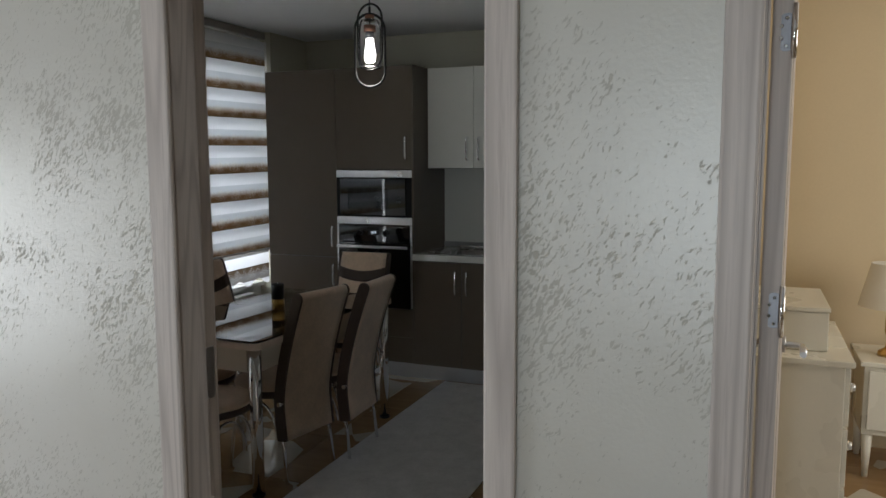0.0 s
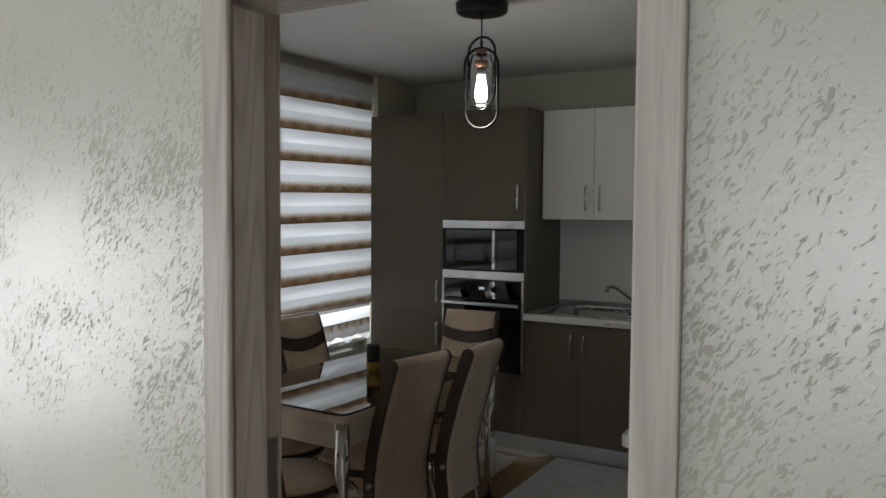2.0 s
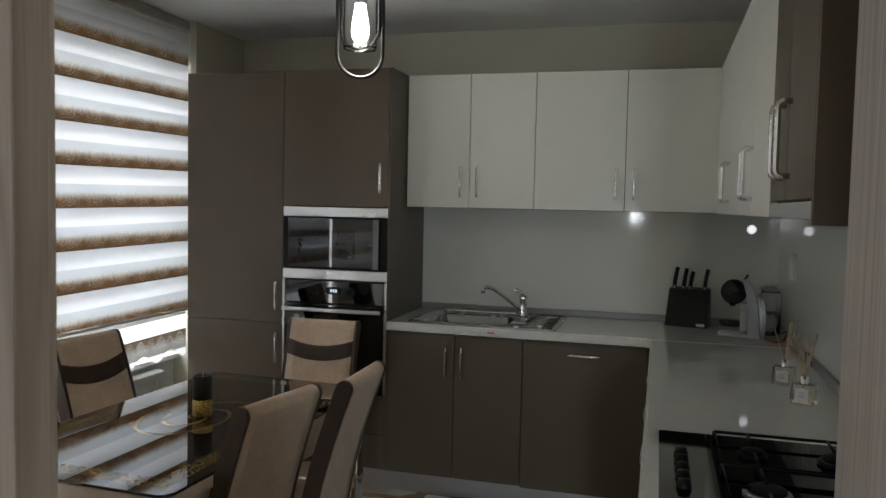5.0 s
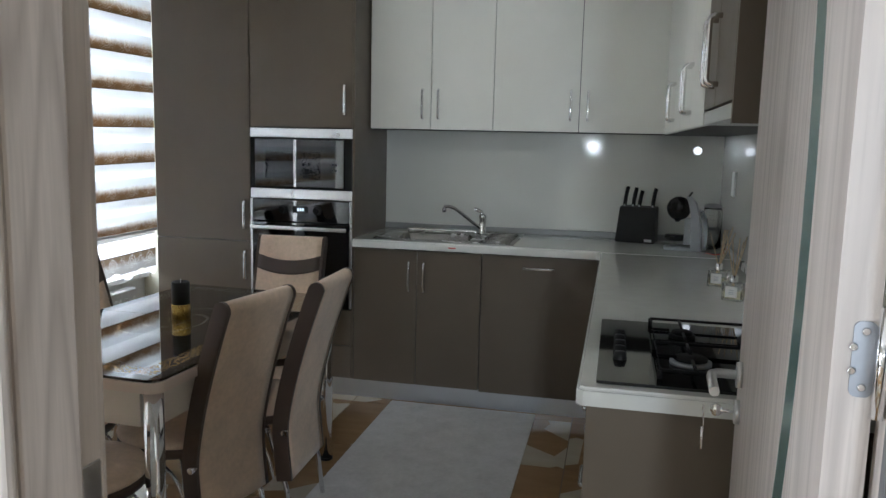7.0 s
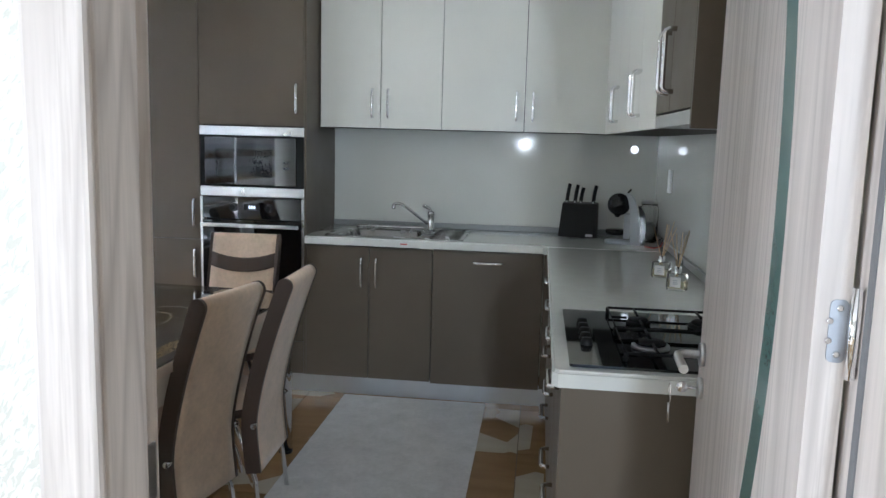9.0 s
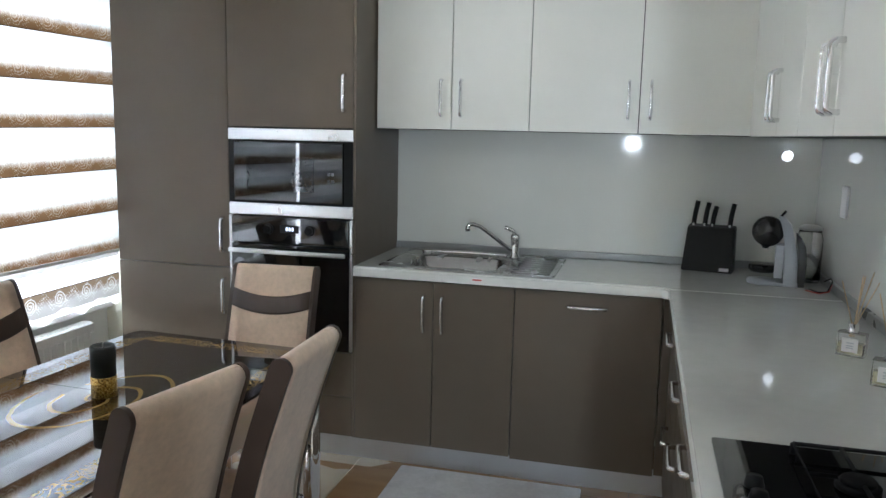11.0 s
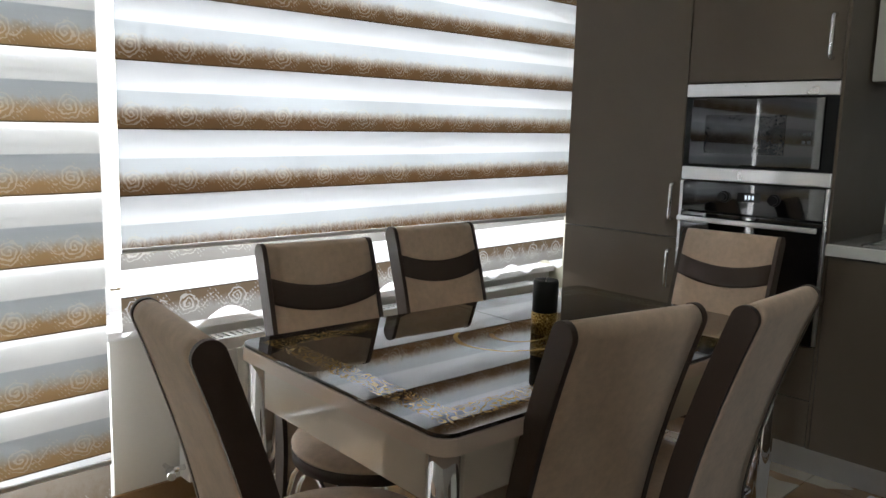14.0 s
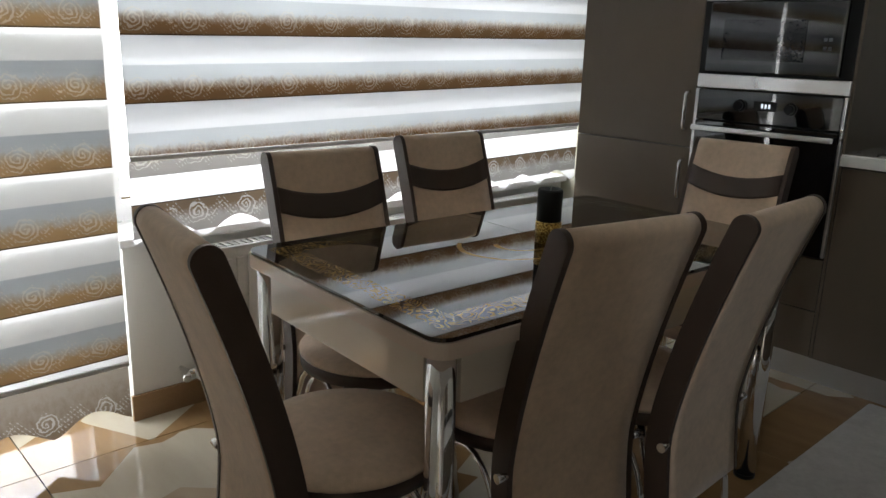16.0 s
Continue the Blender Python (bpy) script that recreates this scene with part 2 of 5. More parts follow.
def tile_mat():
    """Polished printed tile: tan with large cream facets."""
    n = Nodes("polished_floor_tile")
    rnd = n.node("ObjectInfo").outputs["Random"]
    off = n.node("CombineXYZ", X=n.math("MULTIPLY", rnd, 7.0), Y=n.math("MULTIPLY", rnd, 3.0)).outputs[0]
    add = n.node("VectorMath")
    n.put(add.inputs[0], n.coord())
    n.put(add.inputs[1], off)
    vo = n.node("TexVoronoi", Vector=add.outputs[0], Scale=3.4)
    cells = n.node("SeparateColor", Color=vo.outputs["Color"]).outputs[0]
    veins = n.noise(n.scaled(add.outputs[0], (3, 14, 3)), 1.0, 6)
    tan = n.mix(veins, (0.20, 0.115, 0.050), (0.35, 0.225, 0.11))
    cream = n.mix(veins, (0.42, 0.365, 0.27), (0.54, 0.485, 0.39))
    n.set(Base_Color=n.mix(n.ramp(cells, (0.60, 0.0), (0.62, 1.0)), tan, cream), Roughness=0.08, Coat_Weight=0.3)
    n.put(n.bsdf.inputs["Coat Roughness"], 0.03)
    return n.m


def glass_mat(name, tint=(1, 1, 1), rough=0.0):
    n = Nodes(name)
    n.set(Base_Color=tint, Roughness=rough, Transmission_Weight=1.0, IOR=1.45)
    return n.m


M_WALL_HALL = wall_silver()
M_PAINT = plain("cream_wall_paint", (0.52, 0.50, 0.40), 0.75, scale=18, var=0.04, bump=0.12)
M_BEIGE = plain("warm_beige_wall_paint", (0.60, 0.485, 0.31), 0.7, scale=18, var=0.04, bump=0.1)
M_CEIL = plain("white_ceiling_paint", (0.84, 0.84, 0.83), 0.85, scale=20, var=0.03, bump=0.08)
M_WHITE = plain("white_plaster_paint", (0.78, 0.78, 0.75), 0.6, scale=20, var=0.03, bump=0.08)
M_TAUPE = plain("taupe_cabinet_laminate", (0.122, 0.096, 0.069), 0.42, scale=60, var=0.05, bump=0.06)
M_TAUPE.node_tree.nodes["Principled BSDF"].inputs["Specular IOR Level"].default_value = 0.3
M_CREAM = plain("cream_cabinet_laminate", (0.77, 0.765, 0.70), 0.35, scale=50, var=0.025, bump=0.04)
# Carcass coloured dark so that the gaps between fronts look shaded.
M_CARC = plain("carcass_dark_for_gaps", (0.05, 0.044, 0.04), 0.6)
M_TOP = plain("glossy_greige_worktop", (0.68, 0.685, 0.645), 0.06, scale=160, var=0.05, bump=0.0, coat=0.6, rvar=0.02)
M_SPLASH = plain("glossy_grey_wall_panel", (0.69, 0.695, 0.645), 0.085, scale=25, var=0.02, bump=0.0, coat=0.4, rvar=0.02)
M_ALU = plain("brushed_aluminium", (0.62, 0.63, 0.65), 0.38, 1.0, scale=80, var=0.05, bump=0.06)
M_UPST = plain("grey_upstand_strip", (0.27, 0.275, 0.27), 0.3, 0.2)
M_STEEL = plain("brushed_steel", (0.60, 0.60, 0.60), 0.30, 1.0, scale=90, var=0.06, bump=0.05)
M_CHROME = plain("polished_chrome", (0.80, 0.80, 0.81), 0.06, 1.0, var=0.02, bump=0.0, rvar=0.03)
M_BLACKGLASS = plain("black_appliance_glass", (0.004, 0.004, 0.0045), 0.03, 0.0, var=0.1, bump=0.0, coat=0.4, rvar=0.015)
M_SMOKED = plain("smoked_window_glass", (0.012, 0.014, 0.016), 0.03, var=0.2, bump=0.0, rvar=0.02)
M_BLACK = plain("satin_black_plastic", (0.006, 0.006, 0.006), 0.45, var=0.15)
M_BLACK.node_tree.nodes["Principled BSDF"].inputs["Specular IOR Level"].default_value = 0.25
M_SINK = plain("dull_sink_steel", (0.34, 0.335, 0.325), 0.26, 1.0, scale=90, var=0.08, bump=0.05)
M_BLACKMETAL = plain("black_lacquered_metal", (0.015, 0.015, 0.015), 0.35, 0.3, var=0.1)
M_OAK = wood("pale_grey_oak_veneer", (0.41, 0.36, 0.325), (0.64, 0.582, 0.535))
M_SUEDE = fabric("beige_suede_cloth", (0.66, 0.505, 0.37))
M_LEATHER = plain("dark_brown_leatherette", (0.058, 0.036, 0.025), 0.42, scale=90, var=0.15, bump=0.4)
M_RUG = fabric("grey_woven_rug", (0.53, 0.515, 0.50), 0.95, 0.2)
M_TILE = tile_mat()
M_GROUT = plain("dark_grout", (0.12, 0.085, 0.05), 0.8)
M_TABLE = table_glass()
M_TRIM = plain("champagne_table_edge", (0.76, 0.635, 0.54), 0.14, scale=70, var=0.05, bump=0.02, coat=0.8)
M_APRON = plain("gloss_cream_apron", (0.74, 0.67, 0.57), 0.07, scale=70, var=0.04, bump=0.0, coat=1.0)
M_GLASS = glass_mat("clear_glass")
M_ZINC = plain("dull_zinc", (0.30, 0.31, 0.33), 0.45, 0.8, var=0.1)
M_PVC = plain("white_window_plastic", (0.78, 0.78, 0.78), 0.3, var=0.02)
M_RAD = plain("white_radiator_enamel", (0.76, 0.76, 0.75), 0.3, var=0.02)


# ---- building helpers ----
def box(bm, x0, x1, y0, y1, z0, z1, bev=0.0):
    vs = [bm.verts.new((x, y, z)) for z in (z0, z1) for x, y in ((x0, y0), (x1, y0), (x1, y1), (x0, y1))]
    fs = [bm.faces.new([vs[i] for i in q]) for q in ((3, 2, 1, 0), (4, 5, 6, 7), (0, 1, 5, 4), (1, 2, 6, 5), (2, 3, 7, 6), (3, 0, 4, 7))]
    if bev:
        bmesh.ops.bevel(bm, geom=list({e for f in fs for e in f.edges}), offset=bev, segments=2, affect="EDGES", profile=0.6)
    return bm


def B(*a):
    return box(bmesh.new(), *a)


def rod(bm, p, q, r0, r1=None, n=16, cap=True):
    """A round bar from p to q."""
    r1 = r0 if r1 is None else r1
    p, q = Vector(p), Vector(q)
    m = (q - p).to_track_quat("Z", "Y").to_matrix()
    rings = [[bm.verts.new(c + m @ Vector((r * math.cos(a), r * math.sin(a), 0))) for a in (2 * math.pi * i / n for i in range(n))] for c, r in ((p, r0), (q, r1))]
    for i in range(n):
        bm.faces.new((rings[0][i], rings[0][(i + 1) % n], rings[1][(i + 1) % n], rings[1][i])).smooth = True
    if cap:
        bm.faces.new(rings[0][::-1])
        bm.faces.new(rings[1])
    return bm


def lathe(bm, profile, c=(0, 0, 0), n=28, ends=True):
    """Turns (radius, height) pairs round the upright through c."""
    rings = [[bm.verts.new((c[0] + r * math.cos(2 * math.pi * i / n), c[1] + r * math.sin(2 * math.pi * i / n), c[2] + z)) for i in range(n)] for r, z in profile]
    for a, b in zip(rings, rings[1:]):
        for i in range(n):
            bm.faces.new((a[i], a[(i + 1) % n], b[(i + 1) % n], b[i])).smooth = True
    if ends and profile[0][0] > 1e-4:
        bm.faces.new(rings[0][::-1])
    if ends and profile[-1][0] > 1e-4:
        bm.faces.new(rings[-1])
    return bm


def tube(bm, pts, r, n=10, closed=False):
    """A round tube along points."""
    pts = [Vector(p) for p in pts]
    rings, k = [], len(pts)
    up = Vector((0, 0, 1))
    last = None
    for i, p in enumerate(pts):
        a = pts[i - 1] if (i or closed) else p
        b = pts[(i + 1) % k] if (i < k - 1 or closed) else p
        d = (b - a).normalized()
        if last is None:
            side = d.cross(up if abs(d.z) < 0.9 else Vector((1, 0, 0))).normalized()
        else:
            side = (last - d * last.dot(d)).normalized()
        last = side
        o = d.cross(side)
        rings.append([bm.verts.new(p + r * (math.cos(t) * side + math.sin(t) * o)) for t in (2 * math.pi * j / n for j in range(n))])
    pairs = list(zip(rings, rings[1:])) + ([(rings[-1], rings[0])] if closed else [])
    for a, b in pairs:
        for j in range(n):
            bm.faces.new((a[j], a[(j + 1) % n], b[(j + 1) % n], b[j])).smooth = True
    if not closed:
        bm.faces.new(rings[0][::-1])
        bm.faces.new(rings[-1])
    return bm


def slab(bm, outline, z0, z1, smooth_side=False):
    """An outline in x, y as a plate from z0 to z1."""
    lo, hi = ([bm.verts.new((x, y, z)) for x, y in outline] for z in (z0, z1))
    bm.faces.new(lo[::-1])
    bm.faces.new(hi)
    for i in range(len(lo)):
        j = (i + 1) % len(lo)
        bm.faces.new((lo[i], lo[j], hi[j], hi[i])).smooth = smooth_side
    return bm


def rounded(x0, x1, y0, y1, r, n=6):
    pts = []
    for cx, cy, a0 in ((x1 - r, y1 - r, 0), (x0 + r, y1 - r, 90), (x0 + r, y0 + r, 180), (x1 - r, y0 + r, 270)):
        pts += [(cx + r * math.cos(radians(a0 + 90 * i / n)), cy + r * math.sin(radians(a0 + 90 * i / n))) for i in range(n + 1)]
    return pts


def mesh(name, bm, material):
    me = bpy.data.meshes.new(name)
    bmesh.ops.recalc_face_normals(bm, faces=bm.faces)
    bm.to_mesh(me)
    bm.free()
    me.materials.append(material)
    return me


def structure(name, bm, material, label):
    return tagged(new(name, mesh(name, bm, material)), label, name.split("_")[0], kind="structure")


def thing(name, at, label, category, group="", rz=0.0):
    ob = new(name)
    ob.matrix_world = pose(*at, 0, 0, rz)
    ob.empty_display_size = 0.1
    return tagged(ob, label, category, group)


def part(name, bm, material, parent, label="", world=False):
    """One mesh under a thing or a part. world: the mesh is in the room's own coordinates."""
    ob = new(name, mesh(name, bm, material))
    ob.parent = parent
    if world:
        root = parent
        m = Matrix.Identity(4)
        while root:
            m = root.matrix_parent_inverse @ root.matrix_basis @ m if root.parent else root.matrix_basis @ m
            root = root.parent
        ob.matrix_parent_inverse = m.inverted()
    return tagged(ob, label)


def handle(parent, p, q, out, r=0.0055, stand=0.029):
    """A chrome bow handle between p and q that stands off along out."""
    p, q, o = Vector(p), Vector(q), Vector(out)
    d = (q - p).normalized()
    s = 0.014
    pts = [p, p + o * (stand * 0.6), p + o * stand * 0.92 + d * s * 0.35, p + o * stand + d * s, q + o * stand - d * s, q + o * stand * 0.92 - d * s * 0.35, q + o * (stand * 0.6), q]
    return part("handle", tube(bmesh.new(), pts, r * 1.3, 8), M_CHROME, parent, "chrome bow handle", world=True)


# ---- structure ----
XR, CEIL, YD, YF = 3.16, 2.51, -3.74, -3.90
structure("floor", B(-0.6, 6.2, -7.4, 0.2, -0.12, -0.012), M_GROUT, "tan polished tile floor with cream facets")
structure("ceiling_kitchen", B(-0.45, XR + 0.1, YD - 0.1, 0.12, CEIL, CEIL + 0.12), M_CEIL, "white painted flat kitchen ceiling")
structure("ceiling_hall", B(-1.3, 6.2, -7.4, YF + 0.06, 2.6, 2.7), M_CEIL, "white painted hallway ceiling")
structure("wall_back", B(-0.45, XR + 0.1, 0.0, 0.12, 0, CEIL), M_PAINT, "cream painted wall behind the kitchen units")
structure("wall_right", B(XR, XR + 0.12, YD, 0.0, 0, CEIL), M_PAINT, "cream painted wall beside the worktop")
structure("wall_corner", B(-0.45, 0.008, -0.512, 0.0, 0, CEIL), M_PAINT, "cream painted stub wall beside the window")
HEAD = 2.0


def wall_door():
    bm = bmesh.new()
    for x0, x1, z0, z1 in ((-0.45, 1.929, 0, 2.6), (2.879, 3.36, 0, 2.6), (4.33, 6.2, 0, 2.6), (1.929, 2.879, HEAD + 0.04, 2.6), (3.36, 4.33, HEAD + 0.04, 2.6)):
        box(bm, x0, x1, YF, YD, z0, z1)
    return bm


structure("wall_door", wall_door(), M_WALL_HALL, "pearl plaster hallway wall with silvery flecks")


def wall_window():
    bm = bmesh.new()
    x0, x1 = -0.45, -0.138
    for y0, y1, z0, z1 in ((-2.68, -0.512, 0, 0.60), (-2.68, -0.512, 2.29, CEIL), (YD, -2.68, 2.29, CEIL), (YD, -3.68, 0, 2.29)):
        box(bm, x0, x1, y0, y1, z0, z1)
    return bm


structure("wall_window", wall_window(), M_WHITE, "white painted parapet wall under the window")
# Unseen boards added to keep the blinds' top part dark.
structure("trim_blind_box", box(B(-0.138, -0.085, -2.68, -0.512, 2.258, CEIL), -0.138, -0.085, YD, -2.682, 2.258, CEIL), M_WHITE, "unseen white board blocking light above the window")
structure("trim_sill", B(-0.40, -0.10, -2.70, -0.514, 0.602, 0.632, 0.005), M_PVC, "white window sill over the radiator")


def frame_unit(name, y0, y1, z0, z1, label):
    w = thing(name, (-0.36, (y0 + y1) / 2, z0), label, "window")
    w["kind"] = "structure"
    n = 2 if y1 - y0 > 1.4 else 1
    bm = bmesh.new()
    box(bm, -0.39, -0.33, y0, y0 + 0.06, z0, z1)
    box(bm, -0.39, -0.33, y1 - 0.06, y1, z0, z1)
    box(bm, -0.39, -0.33, y0 + 0.06, y1 - 0.06, z0, z0 + 0.06)
    box(bm, -0.39, -0.33, y0 + 0.06, y1 - 0.06, z1 - 0.06, z1)
    if n == 2:
        box(bm, -0.39, -0.33, (y0 + y1) / 2 - 0.05, (y0 + y1) / 2 + 0.05, z0 + 0.06, z1 - 0.06)
    part("window_frame", bm, M_PVC, w, world=True)
    step = (y1 - y0) / n
    for i in range(n):
        p = part("pane", B(-0.364, -0.358, y0 + i * step + 0.05, y0 + (i + 1) * step - 0.05, z0 + 0.05, z1 - 0.05), M_GLASS, w, world=True)
        p.visible_shadow = False


frame_unit("window_1", -2.66, -0.513, 0.64, 2.29, "white plastic kitchen window behind a blind")
frame_unit("window_2", -3.68, -2.70, 0.02, 2.29, "white plastic glazed balcony door behind a blind")


def door_lining(name, x0, x1, label):
    """Oak lining with stop and architraves round an opening x0 to x1."""
    d = thing(name, ((x0 + x1) / 2, YD, 0), label, "door frame")
    d["kind"] = "structure"
    for side, xa in ((1, x0), (-1, x1)):
        def span(a, b):
            return (xa + side * a, xa + side * b) if side > 0 else (xa + side * b, xa + side * a)
        s = bmesh.new()
        box(s, *span(-0.032, 0.0), YF - 0.004, YD + 0.004, 0, HEAD + 0.03)
        part("jamb", s, M_OAK, d, world=True)
        part("door_stop", B(*span(0.001, 0.023 if side > 0 and x0 < 3 else 0.006), YF + 0.004, YD - 0.058, 0, HEAD - 0.015, 0.005), M_OAK, d, world=True)
        for y0, y1 in ((YF - 0.022, YF - 0.0045), (YD + 0.0045, YD + 0.022)):
            a, b = (((-0.045, 0.030) if side > 0 else (-0.071, 0.004)) if y0 < YF else (-0.058, -0.004)) if x0 < 3 else (-0.075, -0.004)
            part("architrave", B(*span(a, b), y0, y1, 0, HEAD + 0.075, 0.007), M_OAK, d, world=True)
    part("head_jamb", B(x0 - 0.032, x1 + 0.032, YF - 0.003, YD + 0.003, HEAD, HEAD + 0.03), M_OAK_H, d, world=True)
    for y0, y1 in ((YF - 0.0215, YF - 0.0045), (YD + 0.0045, YD + 0.0215)):
        part("head_architrave", B(x0 - 0.0035, x1 + 0.0035, y0, y1, HEAD + 0.004, HEAD + 0.0745, 0.004), M_OAK_H, d, world=True)
    return d


M_OAK_H = wood("pale_grey_oak_across", (0.41, 0.36, 0.325), (0.64, 0.582, 0.535), (1.2, 30, 30))
lining = door_lining("door_1", 1.962, 2.846, "pale grey oak door lining of the kitchen")
door_lining("door_2", 3.40, 4.28, "pale grey oak door lining of the bedroom")
# strike plate on the kitchen lining
part("strike_plate", B(1.9625, 1.9655, -3.778, -3.742, 0.88, 1.03, 0.001), M_STEEL, lining, "steel strike plate", world=True)


def tiles():
    fl = bpy.data.objects["floor"]
    me = mesh("tile", B(-0.298, 0.298, -0.298, 0.298, -0.012, 0.0), M_TILE)
    for i in range(-1, 9):
        for j in range(-12, 1):
            o = new("tile", me)
            o.location = (0.32 + 0.6 * i, -0.33 + 0.6 * j, 0)
            o.parent = fl
    return fl


def skirting(name, *a):
    structure(name, B(*a), M_SKIRT, "tan tile skirting along the wall")


M_SKIRT = plain("tan_tile_skirting", (0.30, 0.19, 0.10), 0.15, var=0.12)
skirting("baseboard_1", -0.138, -0.126, -2.69, -0.7, 0.0, 0.09, 0.002)
skirting("baseboard_2", 0.6, 1.88, YD, YD + 0.012, 0.0, 0.08, 0.002)

# hallway and bedroom shell
structure("wall_hall_back", B(-1.3, 2.78, -7.4, -7.28, 0, 2.6), M_WALL_HALL, "pearl plaster wall at the hallway's end")
structure("wall_hall_back_2", B(3.38, 6.2, -7.4, -7.28, 0, 2.6), M_WALL_HALL, "pearl plaster wall at the hallway's end")
# Unseen pieces that leave a gap for the added rear lamp.
structure("wall_hall_back_3", B(2.78, 3.38, -7.4, -7.28, 0, 0.45), M_WALL_HALL, "unseen pearl plaster wall under the added rear lamp")
structure("wall_hall_back_4", B(2.78, 3.38, -7.4, -7.28, 2.25, 2.6), M_WALL_HALL, "unseen pearl plaster wall over the added rear lamp")
# Unseen wall pieces round the side lamp's opening; no window is known there.
for k, (y0, y1, z0, z1) in enumerate(((-7.28, -6.6, 0, 2.6), (-5.0, YF, 0, 2.6), (-6.6, -5.0, 0, 0.2), (-6.6, -5.0, 1.7, 2.6))):
    structure("wall_hall_left_%d" % (k + 1), B(-1.3, -1.18, y0, y1, z0, z1), M_WALL_HALL, "unseen pearl plaster wall round the added side lamp")
structure("wall_hall_right", B(6.08, 6.2, -7.28, 0.2, 0, 2.6), M_BEIGE, "beige wall closing the flat")
structure("wall_bedroom_back", B(XR + 0.12, 6.08, -0.9, -0.78, 0, 2.6), M_BEIGE, "warm beige painted bedroom wall")
structure("wall_bedroom_left", B(XR + 0.12, XR + 0.14, YD, -0.9, 0, 2.6), M_BEIGE, "warm beige painted bedroom side wall")
structure("ceiling_bedroom", B(XR + 0.13, 6.08, YD, -0.9, 2.5, 2.6), M_CEIL, "white bedroom ceiling")

# Strip added to narrow the hinge gap and turn its black to grey.
M_GAP_STRIP = plain("grey_gap_strip", (0.16, 0.16, 0.165), 0.7)
structure("trim_door_seal", B(2.838, 2.8458, -3.800, -3.785, 0.002, 2.03, 0.003), M_GAP_STRIP, "grey strip added in the hinge gap of the door frame")

# ---- kitchen units ----
FY, DT = -0.60, 0.018


def door_front(parent, x0, x1, z0, z1, material, y=FY, name="door"):
    return part(name, B(x0 + 0.002, x1 - 0.002, y, y + DT, z0 + 0.002, z1 - 0.002, 0.0015), material, parent, world=True)


def unit(name, label, x0, x1, z0, z1, y=FY, group="kitchen units"):
    u = thing(name, ((x0 + x1) / 2, 0, z0), label, "cabinet", group)
    part("body", B(x0 + 0.0005, x1 - 0.0005, y + DT + 0.002, -0.002, z0, z1), M_CARC, u, world=True)
    return u


TOPZ = 2.208
u = unit("fridge_cabinet", "tall taupe cabinet with two doors over a hidden fridge", 0.012, 0.60, 0.115, TOPZ)
d = door_front(u, 0.012, 0.60, 0.857, TOPZ, M_TAUPE)
handle(d, (0.570, FY, 0.932), (0.570, FY, 1.082), (0, -1, 0), 0.006)
d = door_front(u, 0.012, 0.60, 0.115, 0.857, M_TAUPE)
handle(d, (0.572, FY, 0.645), (0.572, FY, 0.802), (0, -1, 0), 0.006)

u = thing("oven_cabinet", (0.9, 0, 0.115), "tall taupe cabinet around built-in microwave and oven", "cabinet", "kitchen units")
for a in ((0.6005, 0.614, FY + DT + 0.002, -0.002, 0.115, TOPZ), (1.1955, 1.2065, FY, -0.002, 0.115, TOPZ)):
    part("side_panel", B(*a), M_TAUPE, u, world=True)
part("body", B(0.616, 1.194, FY + 0.05, -0.004, 0.116, TOPZ - 0.002), M_CARC, u, world=True)
d = door_front(u, 0.60, 1.195, 1.492, TOPZ, M_TAUPE)
handle(d, (1.156, FY, 1.566), (1.156, FY, 1.718), (0, -1, 0), 0.006)
for z0, z1 in ((0.115, 0.30), (0.30, 0.505)):
    door_front(u, 0.60, 1.195, z0, z1, M_TAUPE, name="drawer_front")

# microwave
M_KEY = plain("dim_grey_print", (0.05, 0.055, 0.06), 0.4)
mw = thing("microwave", (0.9, FY, 1.11), "built-in black glass microwave with steel strips", "microwave")
part("body", B(0.63, 1.17, FY + 0.02, FY + 0.40, 1.112, 1.484), M_BLACK, mw, world=True)
part("top_strip", B(0.603, 1.194, FY - 0.006, FY + 0.015, 1.438, 1.488, 0.003), M_STEEL, mw, "brushed steel strip", world=True)
part("bottom_strip", B(0.603, 1.194, FY - 0.006, FY + 0.015, 1.105, 1.157, 0.003), M_STEEL, mw, "brushed steel strip", world=True)
part("surround", B(0.603, 1.194, FY - 0.002, FY + 0.012, 1.158, 1.437), M_BLACK, mw, world=True)
dr = part("door", B(0.637, 1.155, FY - 0.020, FY - 0.0025, 1.168, 1.430, 0.004), M_BLACKGLASS, mw, "black mirror glass door", world=True)
part("window", B(0.70, 1.02, FY - 0.0215, FY - 0.0201, 1.215, 1.365), M_SMOKED, dr, world=True)
for i in range(4):
    part("key", B(1.085 + 0.018 * (i % 2), 1.097 + 0.018 * (i % 2), FY - 0.0215, FY - 0.0202, 1.26 + 0.03 * (i // 2), 1.272 + 0.03 * (i // 2)), M_KEY, dr, world=True)
# oven
ov = thing("oven", (0.9, FY, 0.51), "built-in black glass oven with a steel bar handle", "oven")
part("body", B(0.63, 1.17, FY + 0.02, FY + 0.45, 0.512, 1.095), M_BLACK, ov, world=True)
part("control_panel", B(0.617, 1.182, FY - 0.012, FY + 0.01, 0.980, 1.099, 0.003), M_BLACKGLASS, ov, world=True)
for a, b in ((0.603, 0.6165), (1.1825, 1.194)):
    part("edge_trim", B(a, b, FY - 0.010, FY + 0.01, 0.512, 1.100, 0.002), M_STEEL, ov, "steel edge trim", world=True)
od = part("door", B(0.617, 1.182, FY - 0.016, FY + 0.008, 0.512, 0.975, 0.004), M_BLACKGLASS, ov, "black glass oven door", world=True)
